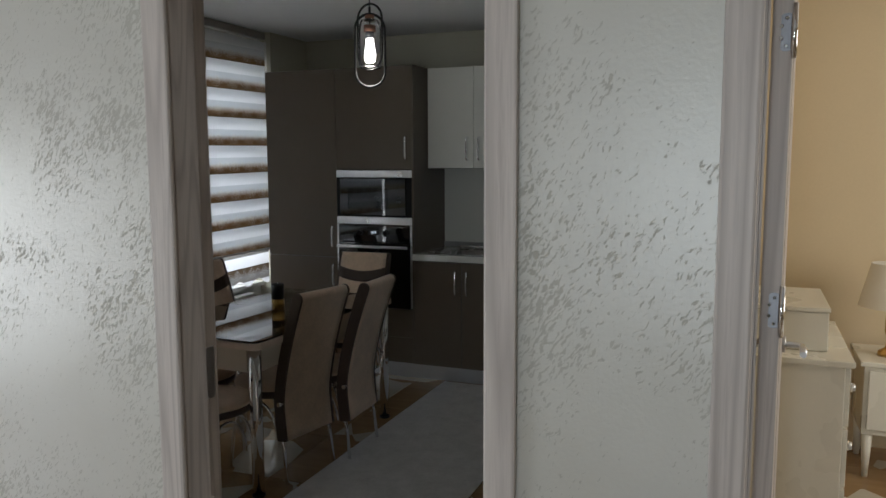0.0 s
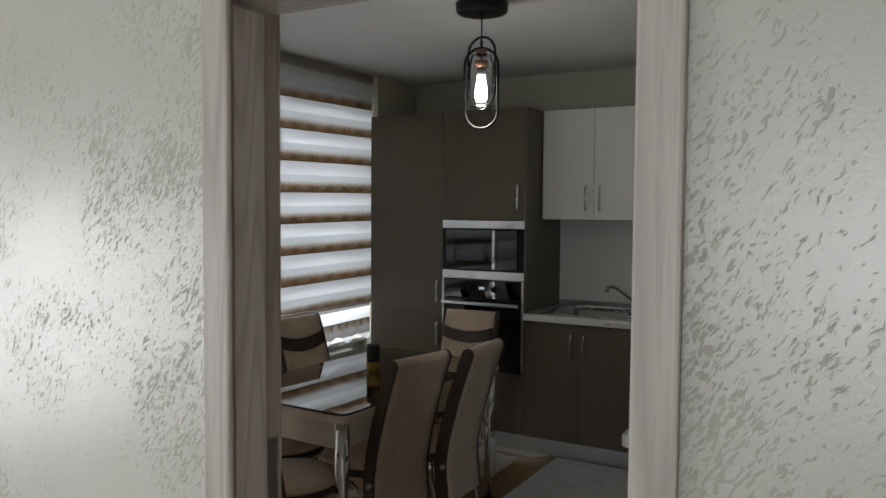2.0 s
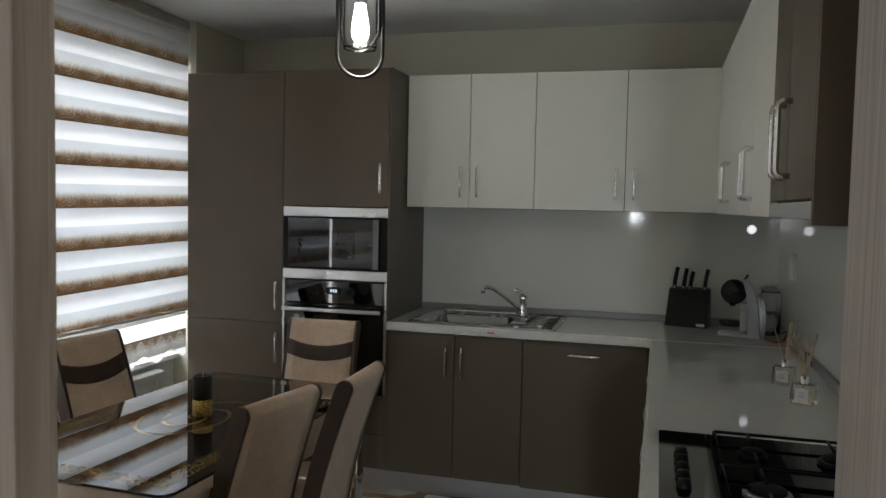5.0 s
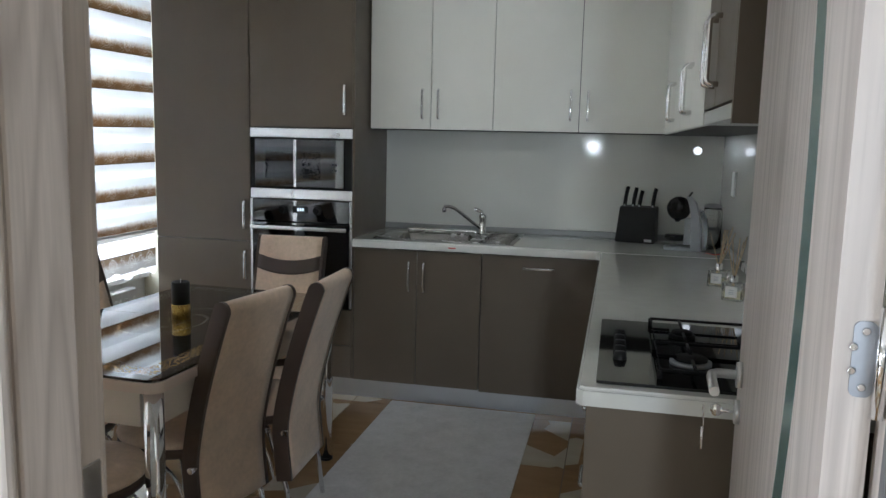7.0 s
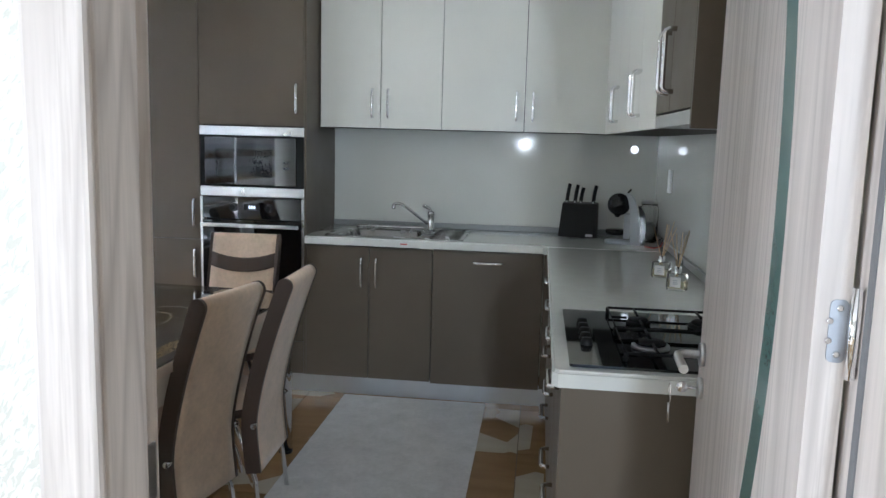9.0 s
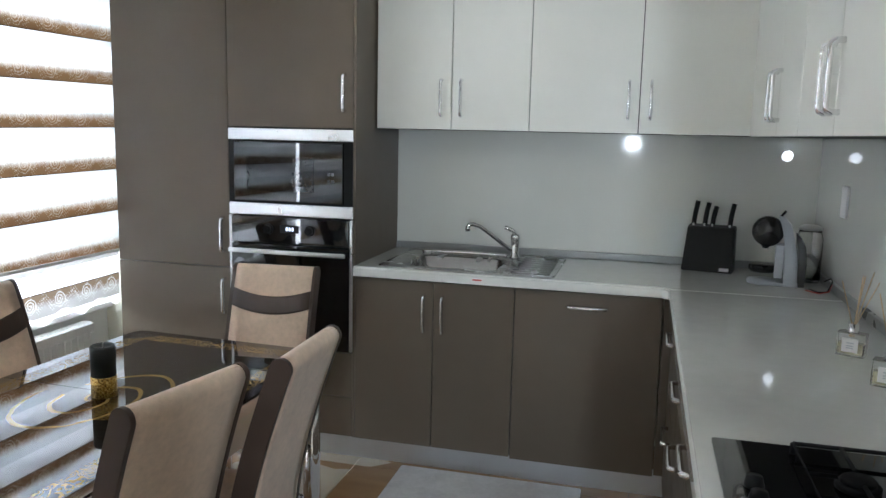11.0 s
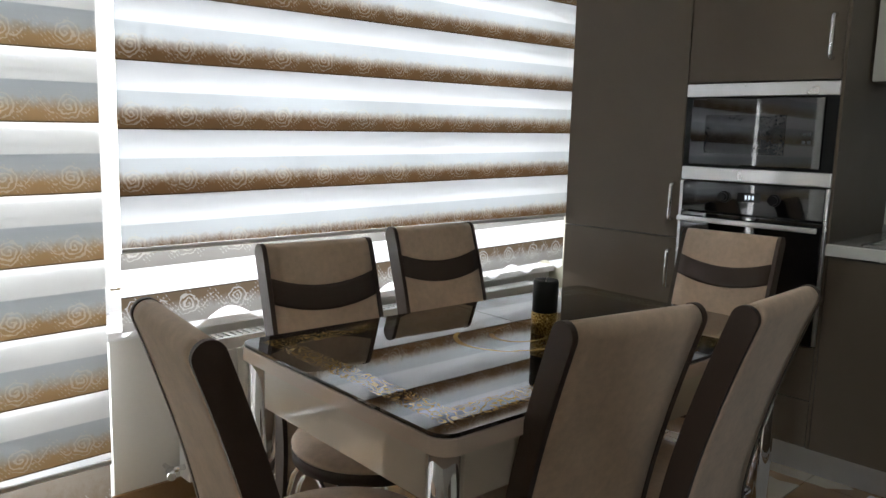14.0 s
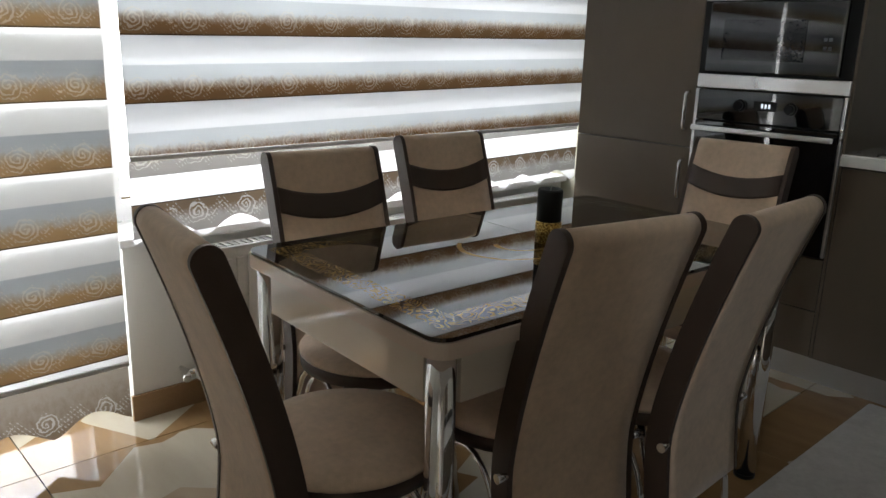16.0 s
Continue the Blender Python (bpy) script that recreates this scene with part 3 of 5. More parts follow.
part("handle_bar", box(box(B(0.617, 1.175, FY - 0.050, FY - 0.036, 0.937, 0.957, 0.004), 0.64, 0.665, FY - 0.036, FY - 0.0165, 0.940, 0.954), 1.127, 1.152, FY - 0.036, FY - 0.0165, 0.940, 0.954), M_STEEL, od, "brushed steel bar handle", world=True)
for x in (0.80, 1.0):
    part("knob", rod(rod(bmesh.new(), (x, FY - 0.0125, 1.045), (x, FY - 0.022, 1.045), 0.024, 0.022, 24), (x, FY - 0.022, 1.045), (x, FY - 0.040, 1.045), 0.018, 0.016, 24), M_BLACK, ov, "black round knob", world=True)
M_LED = Nodes("oven_display_digits").set(Base_Color=(0.1, 0.1, 0.1), Emission_Color=(0.75, 0.85, 0.95), Emission_Strength=0.9).m
disp = part("display", B(0.855, 0.945, FY - 0.0135, FY - 0.0122, 1.03, 1.065), M_BLACK, ov, world=True)
for i, x in enumerate((0.885, 0.899, 0.913)):
    part("digit", B(x, x + 0.007, FY - 0.0145, FY - 0.0136, 1.040, 1.056), M_LED, disp, "lit pale digit", world=True)

# base units
WT = 0.905
u = unit("sink_cabinet", "taupe sink base cabinet with two doors", 1.207, 1.912, 0.115, 0.74)
for a, b, hx in ((1.207, 1.563, 1.523), (1.563, 1.912, 1.605)):
    d = door_front(u, a, b, 0.113, 0.855, M_TAUPE)
    handle(d, (hx, FY, 0.637), (hx, FY, 0.793), (0, -1, 0))
u = unit("dishwasher_cabinet", "taupe fronted dishwasher with a chrome handle", 1.913, 2.510, 0.106, 0.862)
d = door_front(u, 1.913, 2.510, 0.106, 0.855, M_TAUPE)
handle(d, (2.135, FY, 0.796), (2.292, FY, 0.796), (0, -1, 0))
FX = 2.545
for i, (y0, y1, n) in enumerate(((-1.30, -0.645, 2), (-1.80, -1.301, 3), (-2.26, -1.801, 3), (-2.843, -2.261, 2))):
    u = thing("drawer_cabinet", (FX + 0.3, (y0 + y1) / 2, 0.115), "taupe base cabinet with drawers under the worktop", "cabinet", "kitchen units")
    part("body", B(FX + 0.02, XR - 0.002, y0 + 0.001, y1 - 0.001, 0.115, 0.862), M_CARC, u, world=True)
    hs = [(0.115, 0.40), (0.40, 0.66), (0.66, 0.855)] if n == 3 else [(0.115, 0.50), (0.50, 0.855)]
    for z0, z1 in hs:
        f = part("drawer_front", B(FX, FX + DT, y0 + 0.0015, y1 - 0.0015, z0 + 0.0015, z1 - 0.0015, 0.0015), M_TAUPE, u, world=True)
        yc = (y0 + y1) / 2
        handle(f, (FX, yc - 0.08, z1 - 0.07), (FX, yc + 0.08, z1 - 0.07), (-1, 0, 0))
part("filler", B(2.512, FX + DT, FY + 0.0, FY + 0.018, 0.115, 0.855), M_TAUPE, bpy.data.objects["dishwasher_cabinet"], world=True)
structure("trim_end_panel", B(FX - 0.004, XR - 0.001, -2.863, -2.845, 0.0, 0.862, 0.001), M_TAUPE, "taupe end panel of the base units")
structure("trim_plinth", box(B(0.02, 2.60, -0.545, -0.535, 0.0, 0.113), 2.60, 2.61, -2.843, -0.5, 0.0, 0.113), M_ALU, "brushed aluminium plinth under the units")


def worktop():
    """The L-shaped top with a hole for the sink."""
    e, m = XR - 0.002, -0.40
    front = [(1.207, m), (1.207, -0.63), (2.500, -0.63), (2.522, -0.652), (2.518, -2.860), (2.533, -2.876), (e, -2.876), (e, m), (1.825, m), (1.825, -0.54), (1.375, -0.54), (1.375, m)]
    rear = [(1.207, m), (1.375, m), (1.375, -0.19), (1.825, -0.19), (1.825, m), (e, m), (e, -0.004), (1.207, -0.004)]
    bm = bmesh.new()
    at = {}
    for z in (0.863, WT):
        for o in (front, rear):
            bm.faces.new([at.setdefault((p, z), bm.verts.new((*p, z)) if (p, z) not in at else None) for p in o])
    for edge in [q for q in bm.edges if len(q.link_faces) == 1 and q.verts[0].co.z > 0.9]:
        a, b = (v.co for v in edge.verts)
        lo = [at[next(p for p in front + rear if abs(p[0] - c.x) + abs(p[1] - c.y) < 1e-5), 0.863] for c in (a, b)]
        bm.faces.new((edge.verts[0], edge.verts[1], lo[1], lo[0]))
    bmesh.ops.recalc_face_normals(bm, faces=bm.faces)
    rim = [q for q in bm.edges if all(v.co.z > 0.9 and v.co.y < -0.6 for v in q.verts) and any(abs(f.normal.z) < 0.5 for f in q.link_faces)]
    bmesh.ops.bevel(bm, geom=rim, offset=0.008, segments=3, affect="EDGES")
    return bm


wt = thing("worktop", (2.5, -0.3, 0.863), "glossy light greige L-shaped worktop", "worktop")
part("top", worktop(), M_TOP, wt, world=True)
part("upstand", B(1.207, XR - 0.02, -0.022, -0.003, WT + 0.001, WT + 0.034, 0.003), M_UPST, wt, "grey upstand strip", world=True)
part("upstand", B(XR - 0.022, XR - 0.003, -2.87, -0.023, WT + 0.001, WT + 0.034, 0.003), M_UPST, wt, "grey upstand strip", world=True)
part("joint_strip", B(2.524, XR - 0.024, -0.664, -0.661, WT + 0.0002, WT + 0.0012), M_CREAM, wt, "pale joint line", world=True)
structure("panel_splashback", B(1.207, XR - 0.001, -0.009, -0.001, WT + 0.035, 1.60), M_SPLASH, "glossy grey splashback panel")
structure("panel_splashback_2", B(XR - 0.009, XR - 0.001, -2.87, -0.010, WT + 0.035, 1.60), M_SPLASH, "glossy grey splashback panel")

# wall units
UZ, UY, UX = 1.498, -0.352, 2.81
for xs in ((1.212, 1.561, 1.909), (1.909, 2.369, 2.814)):
    u = unit("wall_cabinet", "cream wall cabinet with two doors", xs[0], xs[2], UZ, TOPZ, UY, "wall units")
    for a, b, hx in ((xs[0], xs[1], xs[1] - 0.045), (xs[1], xs[2], xs[1] + 0.045)):
        d = door_front(u, a, b, UZ, TOPZ, M_CREAM, UY)
        handle(d, (hx, UY, UZ + 0.062), (hx, UY, UZ + 0.218), (0, -1, 0))
for y0, ym, y1 in ((-1.37, -1.0, -0.353), (-2.24, -1.80, -1.371)):
    u = thing("wall_cabinet", (3.0, ym, UZ), "cream wall cabinet with two doors above the worktop", "cabinet", "wall units")
    part("body", B(UX + 0.02, XR - 0.002, y0 + 0.0005, (y1 if y1 < -0.4 else -0.003) - 0.0005, UZ, TOPZ), M_CARC, u, world=True)
    for a, b, hh in ((y0, ym, ym - 0.04), (ym, y1, ym + 0.04)):
        f = part("door", B(UX, UX + DT, a + 0.0015, b - 0.0015, UZ, TOPZ, 0.0015), M_CREAM, u, world=True)
        handle(f, (UX, hh, UZ + 0.052), (UX, hh, UZ + 0.207), (-1, 0, 0))
u = thing("hood_cabinet", (3.0, -2.52, UZ), "taupe wall cabinet around the cooker hood", "cabinet", "wall units")
part("body", B(UX + 0.02, XR - 0.002, -2.799, -2.2405, UZ + 0.038, TOPZ), M_TAUPE, u, world=True)
for a, b, hh in ((-2.49, -2.241, -2.452), (-2.80, -2.49, -2.532)):
    f = part("door", B(UX, UX + DT, a + 0.0015, b - 0.0015, UZ + 0.040, TOPZ, 0.0015), M_TAUPE, u, world=True)
    handle(f, (UX, hh, UZ + 0.092), (UX, hh, UZ + 0.255), (-1, 0, 0))
part("end_panel", B(UX, XR - 0.002, -2.819, -2.8005, UZ - 0.010, TOPZ, 0.001), M_TAUPE, u, world=True)
part("hood", B(UX + 0.002, XR - 0.003, -2.7985, -2.242, UZ, UZ + 0.035, 0.002), M_STEEL, u, "pale steel hood front", world=True)

# ---- table ----
tb = thing("dining_table", (0.992, -2.0, 0), "dining table with dark printed glass top and chrome legs", "table", rz=-2.8)
TX, TY = 0.386, 0.656
part("tabletop", slab(bmesh.new(), rounded(-TX, TX, -TY, TY, 0.042, 8), 0.704, 0.736), M_TRIM, tb, "champagne gloss edge")
# two plates of glass that meet at the table's pull-out joint
for flip in (False, True):
    out = [(x, min(y, 0.0565)) for x, y in rounded(-TX + 0.004, TX - 0.004, -TY + 0.004, TY - 0.004, 0.039)] if not flip else [(x, max(y, 0.0585)) for x, y in rounded(-TX + 0.004, TX - 0.004, -TY + 0.004, TY - 0.004, 0.039)]
    out = [p for k, p in enumerate(out) if p != out[k - 1] and not (abs(p[1] - 0.0575) < 0.002 and abs(abs(p[0]) - TX + 0.004) > 1e-6)]
    part("glass_top", slab(bmesh.new(), out, 0.737, 0.745), M_TABLE, tb, "dark brown glass with gold scrolls")
for x0, x1, y0, y1 in ((-0.305, 0.305, -0.625, -0.607), (-0.305, 0.305, 0.607, 0.625), (-0.350, -0.332, -0.57, 0.57), (0.332, 0.350, -0.57, 0.57)):
    part("apron", B(x0, x1, y0, y1, 0.590, 0.7035, 0.002), M_APRON, tb, "gloss cream apron")
for sx in (-1, 1):
    for sy in (-1, 1):
        lg = part("leg", rod(bmesh.new(), (sx * 0.34, sy * 0.61, 0.012), (sx * 0.34, sy * 0.61, 0.7035), 0.029, 0.029, 28), M_CHROME, tb, "chrome tube leg")
        part("foot", rod(bmesh.new(), (sx * 0.34, sy * 0.61, 0.0), (sx * 0.34, sy * 0.61, 0.0115), 0.031, 0.031, 24), M_BLACK, lg)


# ---- chairs ----
def back_curve(s):
    """Depth and height of the back's middle at s from 0 (foot) to 1 (top); the front is +y."""
    z = 0.21 + 0.705 * s
    if z > 0.40:
        return -0.160 - 0.135 * ((z - 0.40) / 0.515) ** 1.4, z
    return -0.160 - 0.20 * (0.40 - z) ** 1.5, z


def chair_back_mesh(x0, x1, th, off=0.0, s0=0.0, s1=1.0, sag=0.0, n=20, roll=True):
    """A curved plate that follows the back, rolled over at its top; sag bends both its ends down in the middle."""
    bm = bmesh.new()
    cols = 9
    rows = [(s0 + (s1 - s0) * i / n, 0.0) for i in range(n + 1)]
    if roll:
        rows += [(s1, a * math.pi / 12) for a in (1, 2, 3, 4, 5, 5.7)]
    grid = {}
    for i, (sv, a) in enumerate(rows):
        for j in range(cols):
            fx = j / (cols - 1)
            s = sv - sag * (1 - (2 * fx - 1) ** 2)
            y, z = back_curve(s)
            y2, z2 = back_curve(s + 0.01)
            d = Vector((0, y2 - y, z2 - z)).normalized()
            nrm = Vector((0, d.z, -d.y))
            t = th * math.cos(a)
            for k in (0, 1):
                grid[i, j, k] = bm.verts.new(Vector((x0 + (x1 - x0) * fx, y, z)) + d * (math.sin(a) * th / 2) + nrm * (off + (t / 2 if k else -t / 2)))
    m = len(rows) - 1
    for i in range(m):
        for j in range(cols - 1):
            bm.faces.new((grid[i, j, 1], grid[i, j + 1, 1], grid[i + 1, j + 1, 1], grid[i + 1, j, 1])).smooth = True
            bm.faces.new((grid[i, j, 0], grid[i + 1, j, 0], grid[i + 1, j + 1, 0], grid[i, j + 1, 0])).smooth = True
        for j in (0, cols - 1):
            bm.faces.new((grid[i, j, 0], grid[i, j, 1], grid[i + 1, j, 1], grid[i + 1, j, 0]))
    for j in range(cols - 1):
        for i in (0, m):
            bm.faces.new((grid[i, j, 0], grid[i, j + 1, 0], grid[i, j + 1, 1], grid[i, j, 1]))
    return bm


def build_chair(at, rz):
    c = thing("dining_chair", at, "beige suede dining chair with dark brown sides and chrome legs", "chair", "chairs round the table", rz)
    W = 0.166
    back = part("backrest", chair_back_mesh(-W + 0.004, W - 0.004, 0.053), M_SUEDE, c)
    for sx in (-1, 1):
        a, b = sorted((sx * (W - 0.0035), sx * (W + 0.010)))
        part("side_strip", chair_back_mesh(a, b, 0.057), M_LEATHER, back, "dark brown leatherette side")
    part("front_band", chair_back_mesh(-W + 0.004, W - 0.004, 0.004, 0.0280, 0.800, 0.897, 0.040, 8, False), M_LEATHER, back, "curved dark brown band")
    # seat, nearly round
    prof = [(0.0, 0.402), (0.19, 0.402), (0.205, 0.408), (0.207, 0.44)]
    part("seat_base", lathe(bmesh.new(), prof, (0, 0.028, 0), 40), M_LEATHER, c, "dark brown leatherette seat side")
    part("seat", lathe(bmesh.new(), [(0.206, 0.4405), (0.207, 0.450), (0.198, 0.463), (0.15, 0.470), (0.0, 0.473)], (0, 0.028, 0), 40), M_SUEDE, c)
    for sx in (-1, 1):
        for sy, top, low in ((1, 0.10, 0.19), (-1, -0.09, -0.20)):
            part("leg", tube(bmesh.new(), [(sx * 0.10, top * 0.6, 0.392), (sx * 0.125, top, 0.385), (sx * 0.150, top + (low - top) * 0.3, 0.33), (sx * 0.165, low * 0.9, 0.18), (sx * 0.172, low, 0.0)], 0.0095, 10), M_CHROME, c, "chrome tube leg")
        part("brace", tube(bmesh.new(), [(sx * 0.148, 0.12 * math.cos(t), 0.20 + 0.17 * math.sin(t)) for t in (math.pi * i / 12 for i in range(13))], 0.007, 8), M_CHROME, c, "curved chrome brace")
        part("bolt", rod(bmesh.new(), (sx * (W + 0.0105), -0.185, 0.40), (sx * (W + 0.035), -0.185, 0.40), 0.008, 0.011, 12), M_CHROME, c, "chrome bolt")
    return c


chair = build_chair((1.190, -2.262, 0), 79)
for x, y, rz in ((1.288, -1.930, 92), (0.672, -2.312, -98), (0.552, -1.729, -96), (1.008, -1.199, 184.5), (1.060, -2.703, -8)):
    copy_thing(chair, pose(x, y, 0, 0, 0, rz))

# ---- blinds ----
def blind(name, y0, y1, zbar, x, label, zskirt, cloth, hem_cloth):
    b = thing(name, (x, (y0 + y1) / 2, CEIL), label, "blind")
    part("cassette", B(x - 0.045, x + 0.014, y0, y1, CEIL - 0.060, CEIL - 0.004, 0.010), M_PVC_B, b, "greige cassette", world=True)
    z, k = zbar + 0.012, 0
    while z < CEIL - 0.08:
        k += 1
        z1 = min(zbar + BAND0 + PERIOD * k, CEIL - 0.076)
        part("fabric_band", B(x - 0.0006, x + 0.0006, y0, y1, z, z1), cloth, b, world=True)
        z = z1
    part("bottom_bar", B(x - 0.008, x + 0.008, y0, y1, zbar - 0.004, zbar + 0.0115, 0.004), M_PVC, b, "white bottom bar", world=True)
    # the skirt behind the bar, cut in waves along its lower edge
    bm = bmesh.new()
    n = max(2, round((y1 - y0) * 60))
    rows = []
    for i in range(n + 1):
        y = y0 + (y1 - y0) * i / n
        drop = zskirt + 0.055 * (0.5 - 0.5 * math.cos(2 * math.pi * (y - y0) / 0.235)) ** 0.7
        rows.append((bm.verts.new((x - 0.012, y, zbar - 0.005)), bm.verts.new((x - 0.012, y, drop))))
    for (a, c), (a2, c2) in zip(rows, rows[1:]):
        bm.faces.new((a, a2, c2, c))
    part("skirt", bm, hem_cloth, b, "patterned skirt with a scalloped edge", world=True)
    if zbar > 0.5:
        yc = y1 + 0.010
        cord = part("cord", tube(bmesh.new(), [(x + 0.004, yc + 0.006, CEIL - 0.07), (x + 0.004, yc + 0.006, zbar + 0.05), (x + 0.004, yc, zbar + 0.035), (x + 0.004, yc - 0.006, zbar + 0.05), (x + 0.004, yc - 0.006, CEIL - 0.07)], 0.0026, 6), M_PVC, b, "white pull cord", world=True)
        part("cord_weight", box(bmesh.new(), x - 0.004, x + 0.014, yc - 0.011, yc + 0.011, zbar + 0.02, zbar + 0.10, 0.004), M_PVC, cord, "clear cord weight", world=True)
    return b


BAND0 = 0.0
M_PVC_B = plain("greige_blind_cassette", (0.30, 0.28, 0.25), 0.5)
PALE, GREY = (0.80, 0.81, 0.82), (0.68, 0.70, 0.71)
CLOTH_1 = blind_fabric("window_blind_cloth", 0.872, PERIOD, (0.33, 0.21, 0.105), GREY, PALE, (0.29, 0.54, 0.50))
CLOTH_2 = blind_fabric("balcony_blind_cloth", 0.30, PERIOD, (0.50, 0.375, 0.225), (0.60, 0.62, 0.63), (0.78, 0.775, 0.75), (0.38, 0.36, 0.50), ((0.575, 0.62), (0.80, 0.72), (0.90, 0.85), (0.94, 1.25)))
HEM_1 = blind_fabric("window_skirt_cloth", 0.765, -0.19, (0.20, 0.135, 0.075), (0.38, 0.36, 0.33), PALE, (0.10, 0.16, 0.62))
HEM_2 = blind_fabric("balcony_skirt_cloth", -0.04, 0.75, (0.24, 0.17, 0.10), (0.40, 0.34, 0.27), PALE, (0.12, 0.16, 0.40))
BAND0 = -0.03
blind("window_blind", -2.675, -0.532, 0.887, -0.032, "day and night roller blind with brown scroll bands", 0.625, CLOTH_1, HEM_1)
blind("balcony_blind", -3.66, -2.725, 0.25, -0.032, "long day and night roller blind with tan scroll bands", 0.062, CLOTH_2, HEM_2)

# ---- rug ----
part("weave", slab(bmesh.new(), rounded(-0.397, 0.397, -1.25, 1.25, 0.01, 2), 0.0, 0.009), M_RUG, thing("rug", (1.828, -1.84, 0.001), "plain grey woven runner rug on the tiles", "rug"))


# ---- door leaves ----
def lever(parent, x, face, z, sgn):
    """A satin lever on a round rose, with a key rose below. face: the leaf's surface in local y; sgn: the way out of it."""
    h = part("door_handle", rod(bmesh.new(), (x, face, z), (x, face + sgn * 0.010, z), 0.026, 0.025, 24), M_STEEL, parent, "satin steel lever handle")
    part("lever", tube(bmesh.new(), [(x, face + sgn * 0.010, z), (x, face + sgn * 0.045, z), (x - 0.012, face + sgn * 0.056, z), (x - 0.03, face + sgn * 0.058, z), (x - 0.125, face + sgn * 0.058, z)], 0.0095, 12), M_STEEL, h)
    return h


def hinge(parent, z):
    """A flat hinge leaf on the edge of the door, and its knuckle."""
    plate = slab(bmesh.new(), rounded(-0.038, -0.017, -0.038, 0.038, 0.007, 4), -0.0022, 0.0)
    bmesh.ops.transform(plate, matrix=Matrix(((0, 0, 1, 0), (1, 0, 0, 0), (0, 1, 0, z), (0, 0, 0, 1))), verts=plate.verts)
    h = part("hinge", plate, M_ZINC, parent, "zinc steel hinge")
    part("pin", rod(bmesh.new(), (-0.011, -0.0425, z - 0.055), (-0.011, -0.0425, z + 0.055), 0.0065, 0.0065, 12), M_CHROME, h)
    for k in (-0.028, -0.012, 0.012, 0.028):
        part("screw", rod(bmesh.new(), (-0.0026, -0.028 + 0.010 * (abs(k) < 0.02), z + k), (-0.0042, -0.028 + 0.010 * (abs(k) < 0.02), z + k), 0.0045, 0.003, 10), M_CHROME, h)


def door_leaf(name, at, rz, label):
    """A leaf from its hinge along local x. Local +y is the face towards the passage."""
    d = thing(name, at, label, "door", "room doors", rz=rz)
    L, t = 0.80, 0.04
    # two veneer fields with a bowed strip of green glass between them
    def bow(z):
        return 0.165 + 0.36 * (z - 1.33) ** 2
    zs = [0.012 + (HEAD - 0.018) * i / 24 for i in range(25)]
    for nm, mt, lab, f0, f1, ya, yb in (("leaf", M_OAK, "", lambda z: 0.0, lambda z: bow(z), -t, 0.0), ("leaf", M_OAK_2, "", lambda z: bow(z) + 0.065, lambda z: L, -t, 0.0),
                                         ("glass_strip", M_GREEN, "bowed strip of green glass", lambda z: bow(z) - 0.002, lambda z: bow(z) + 0.067, -t + 0.010, -0.0006)):
        bm = bmesh.new()
        ring = [[bm.verts.new(p) for p in ((f0(z), ya, z), (f1(z), ya, z), (f1(z), yb, z), (f0(z), yb, z))] for z in zs]
        for a, b in zip(ring, ring[1:]):
            for i in range(4):
                bm.faces.new((a[i], a[(i + 1) % 4], b[(i + 1) % 4], b[i]))
        bm.faces.new(ring[0][::-1])
        bm.faces.new(ring[-1])
        part(nm, bm, mt, d, lab)
    lever(d, L - 0.06, 0.0, 1.00, 1)
    lever(d, L - 0.06, -t, 1.00, -1)
    k = part("key_rose", rod(bmesh.new(), (L - 0.06, 0, 0.925), (L - 0.06, 0.009, 0.925), 0.024, 0.023, 24), M_STEEL, d, "round key rose")
    for z in (0.25, 1.235, 1.815):
        hinge(d, z)
    return d, k


M_OAK_2 = wood("pale_oak_veneer_streaked", (0.33, 0.28, 0.25), (0.58, 0.525, 0.485), (55, 55, 0.9))
M_PENCIL = plain("pencil_graphite", (0.26, 0.245, 0.235), 0.6)
M_GREEN = plain("frosted_green_glass", (0.085, 0.150, 0.135), 0.25, var=0.05, bump=0.0)
kd, krose = door_leaf("kitchen_door", (2.797, -3.748, 0), 86.8, "pale grey oak door standing open with a green glass strip")
door_leaf("bedroom_door", (3.412, -3.748, 0), 87, "pale grey oak bedroom door standing open into the room")
# a letter pencilled on the edge of the leaf
stroke = bmesh.new()
for (ya, za), (yb, zb) in (((-0.008, 1.722), (-0.011, 1.682)), ((-0.026, 1.716), (-0.010, 1.700)), ((-0.012, 1.701), (-0.020, 1.680))):
    tube(stroke, [(-0.0003, ya, za), (-0.0003, (ya + yb) / 2, (za + zb) / 2 + 0.001), (-0.0003, yb, zb)], 0.0008, 6)
part("pencil_mark", stroke, M_PENCIL, kd, "pencilled letter K")
key = part("key", rod(bmesh.new(), (0.74, 0.0095, 0.925), (0.74, 0.034, 0.925), 0.003, 0.003, 8), M_CHROME, krose, "steel key in the lock")
key_bow = lathe(bmesh.new(), [(0.0, -0.002), (0.012, -0.002), (0.012, 0.002), (0.0, 0.002)], (0, 0, 0), 16)
bmesh.ops.transform(key_bow, matrix=pose(0.74, 0.042, 0.925, 0, 90, 0), verts=key_bow.verts)
part("key_bow", key_bow, M_CHROME, krose)
spare = thing("spare_key", (2.775, -2.985, 0.835), "steel spare key hanging from the lock's ring", "key")
part("shank", box(rod(bmesh.new(), (0, 0, 0), (0, 0, 0.045), 0.0028, 0.0028, 8), -0.001, 0.001, 0.002, 0.010, 0.002, 0.016), M_CHROME, spare)
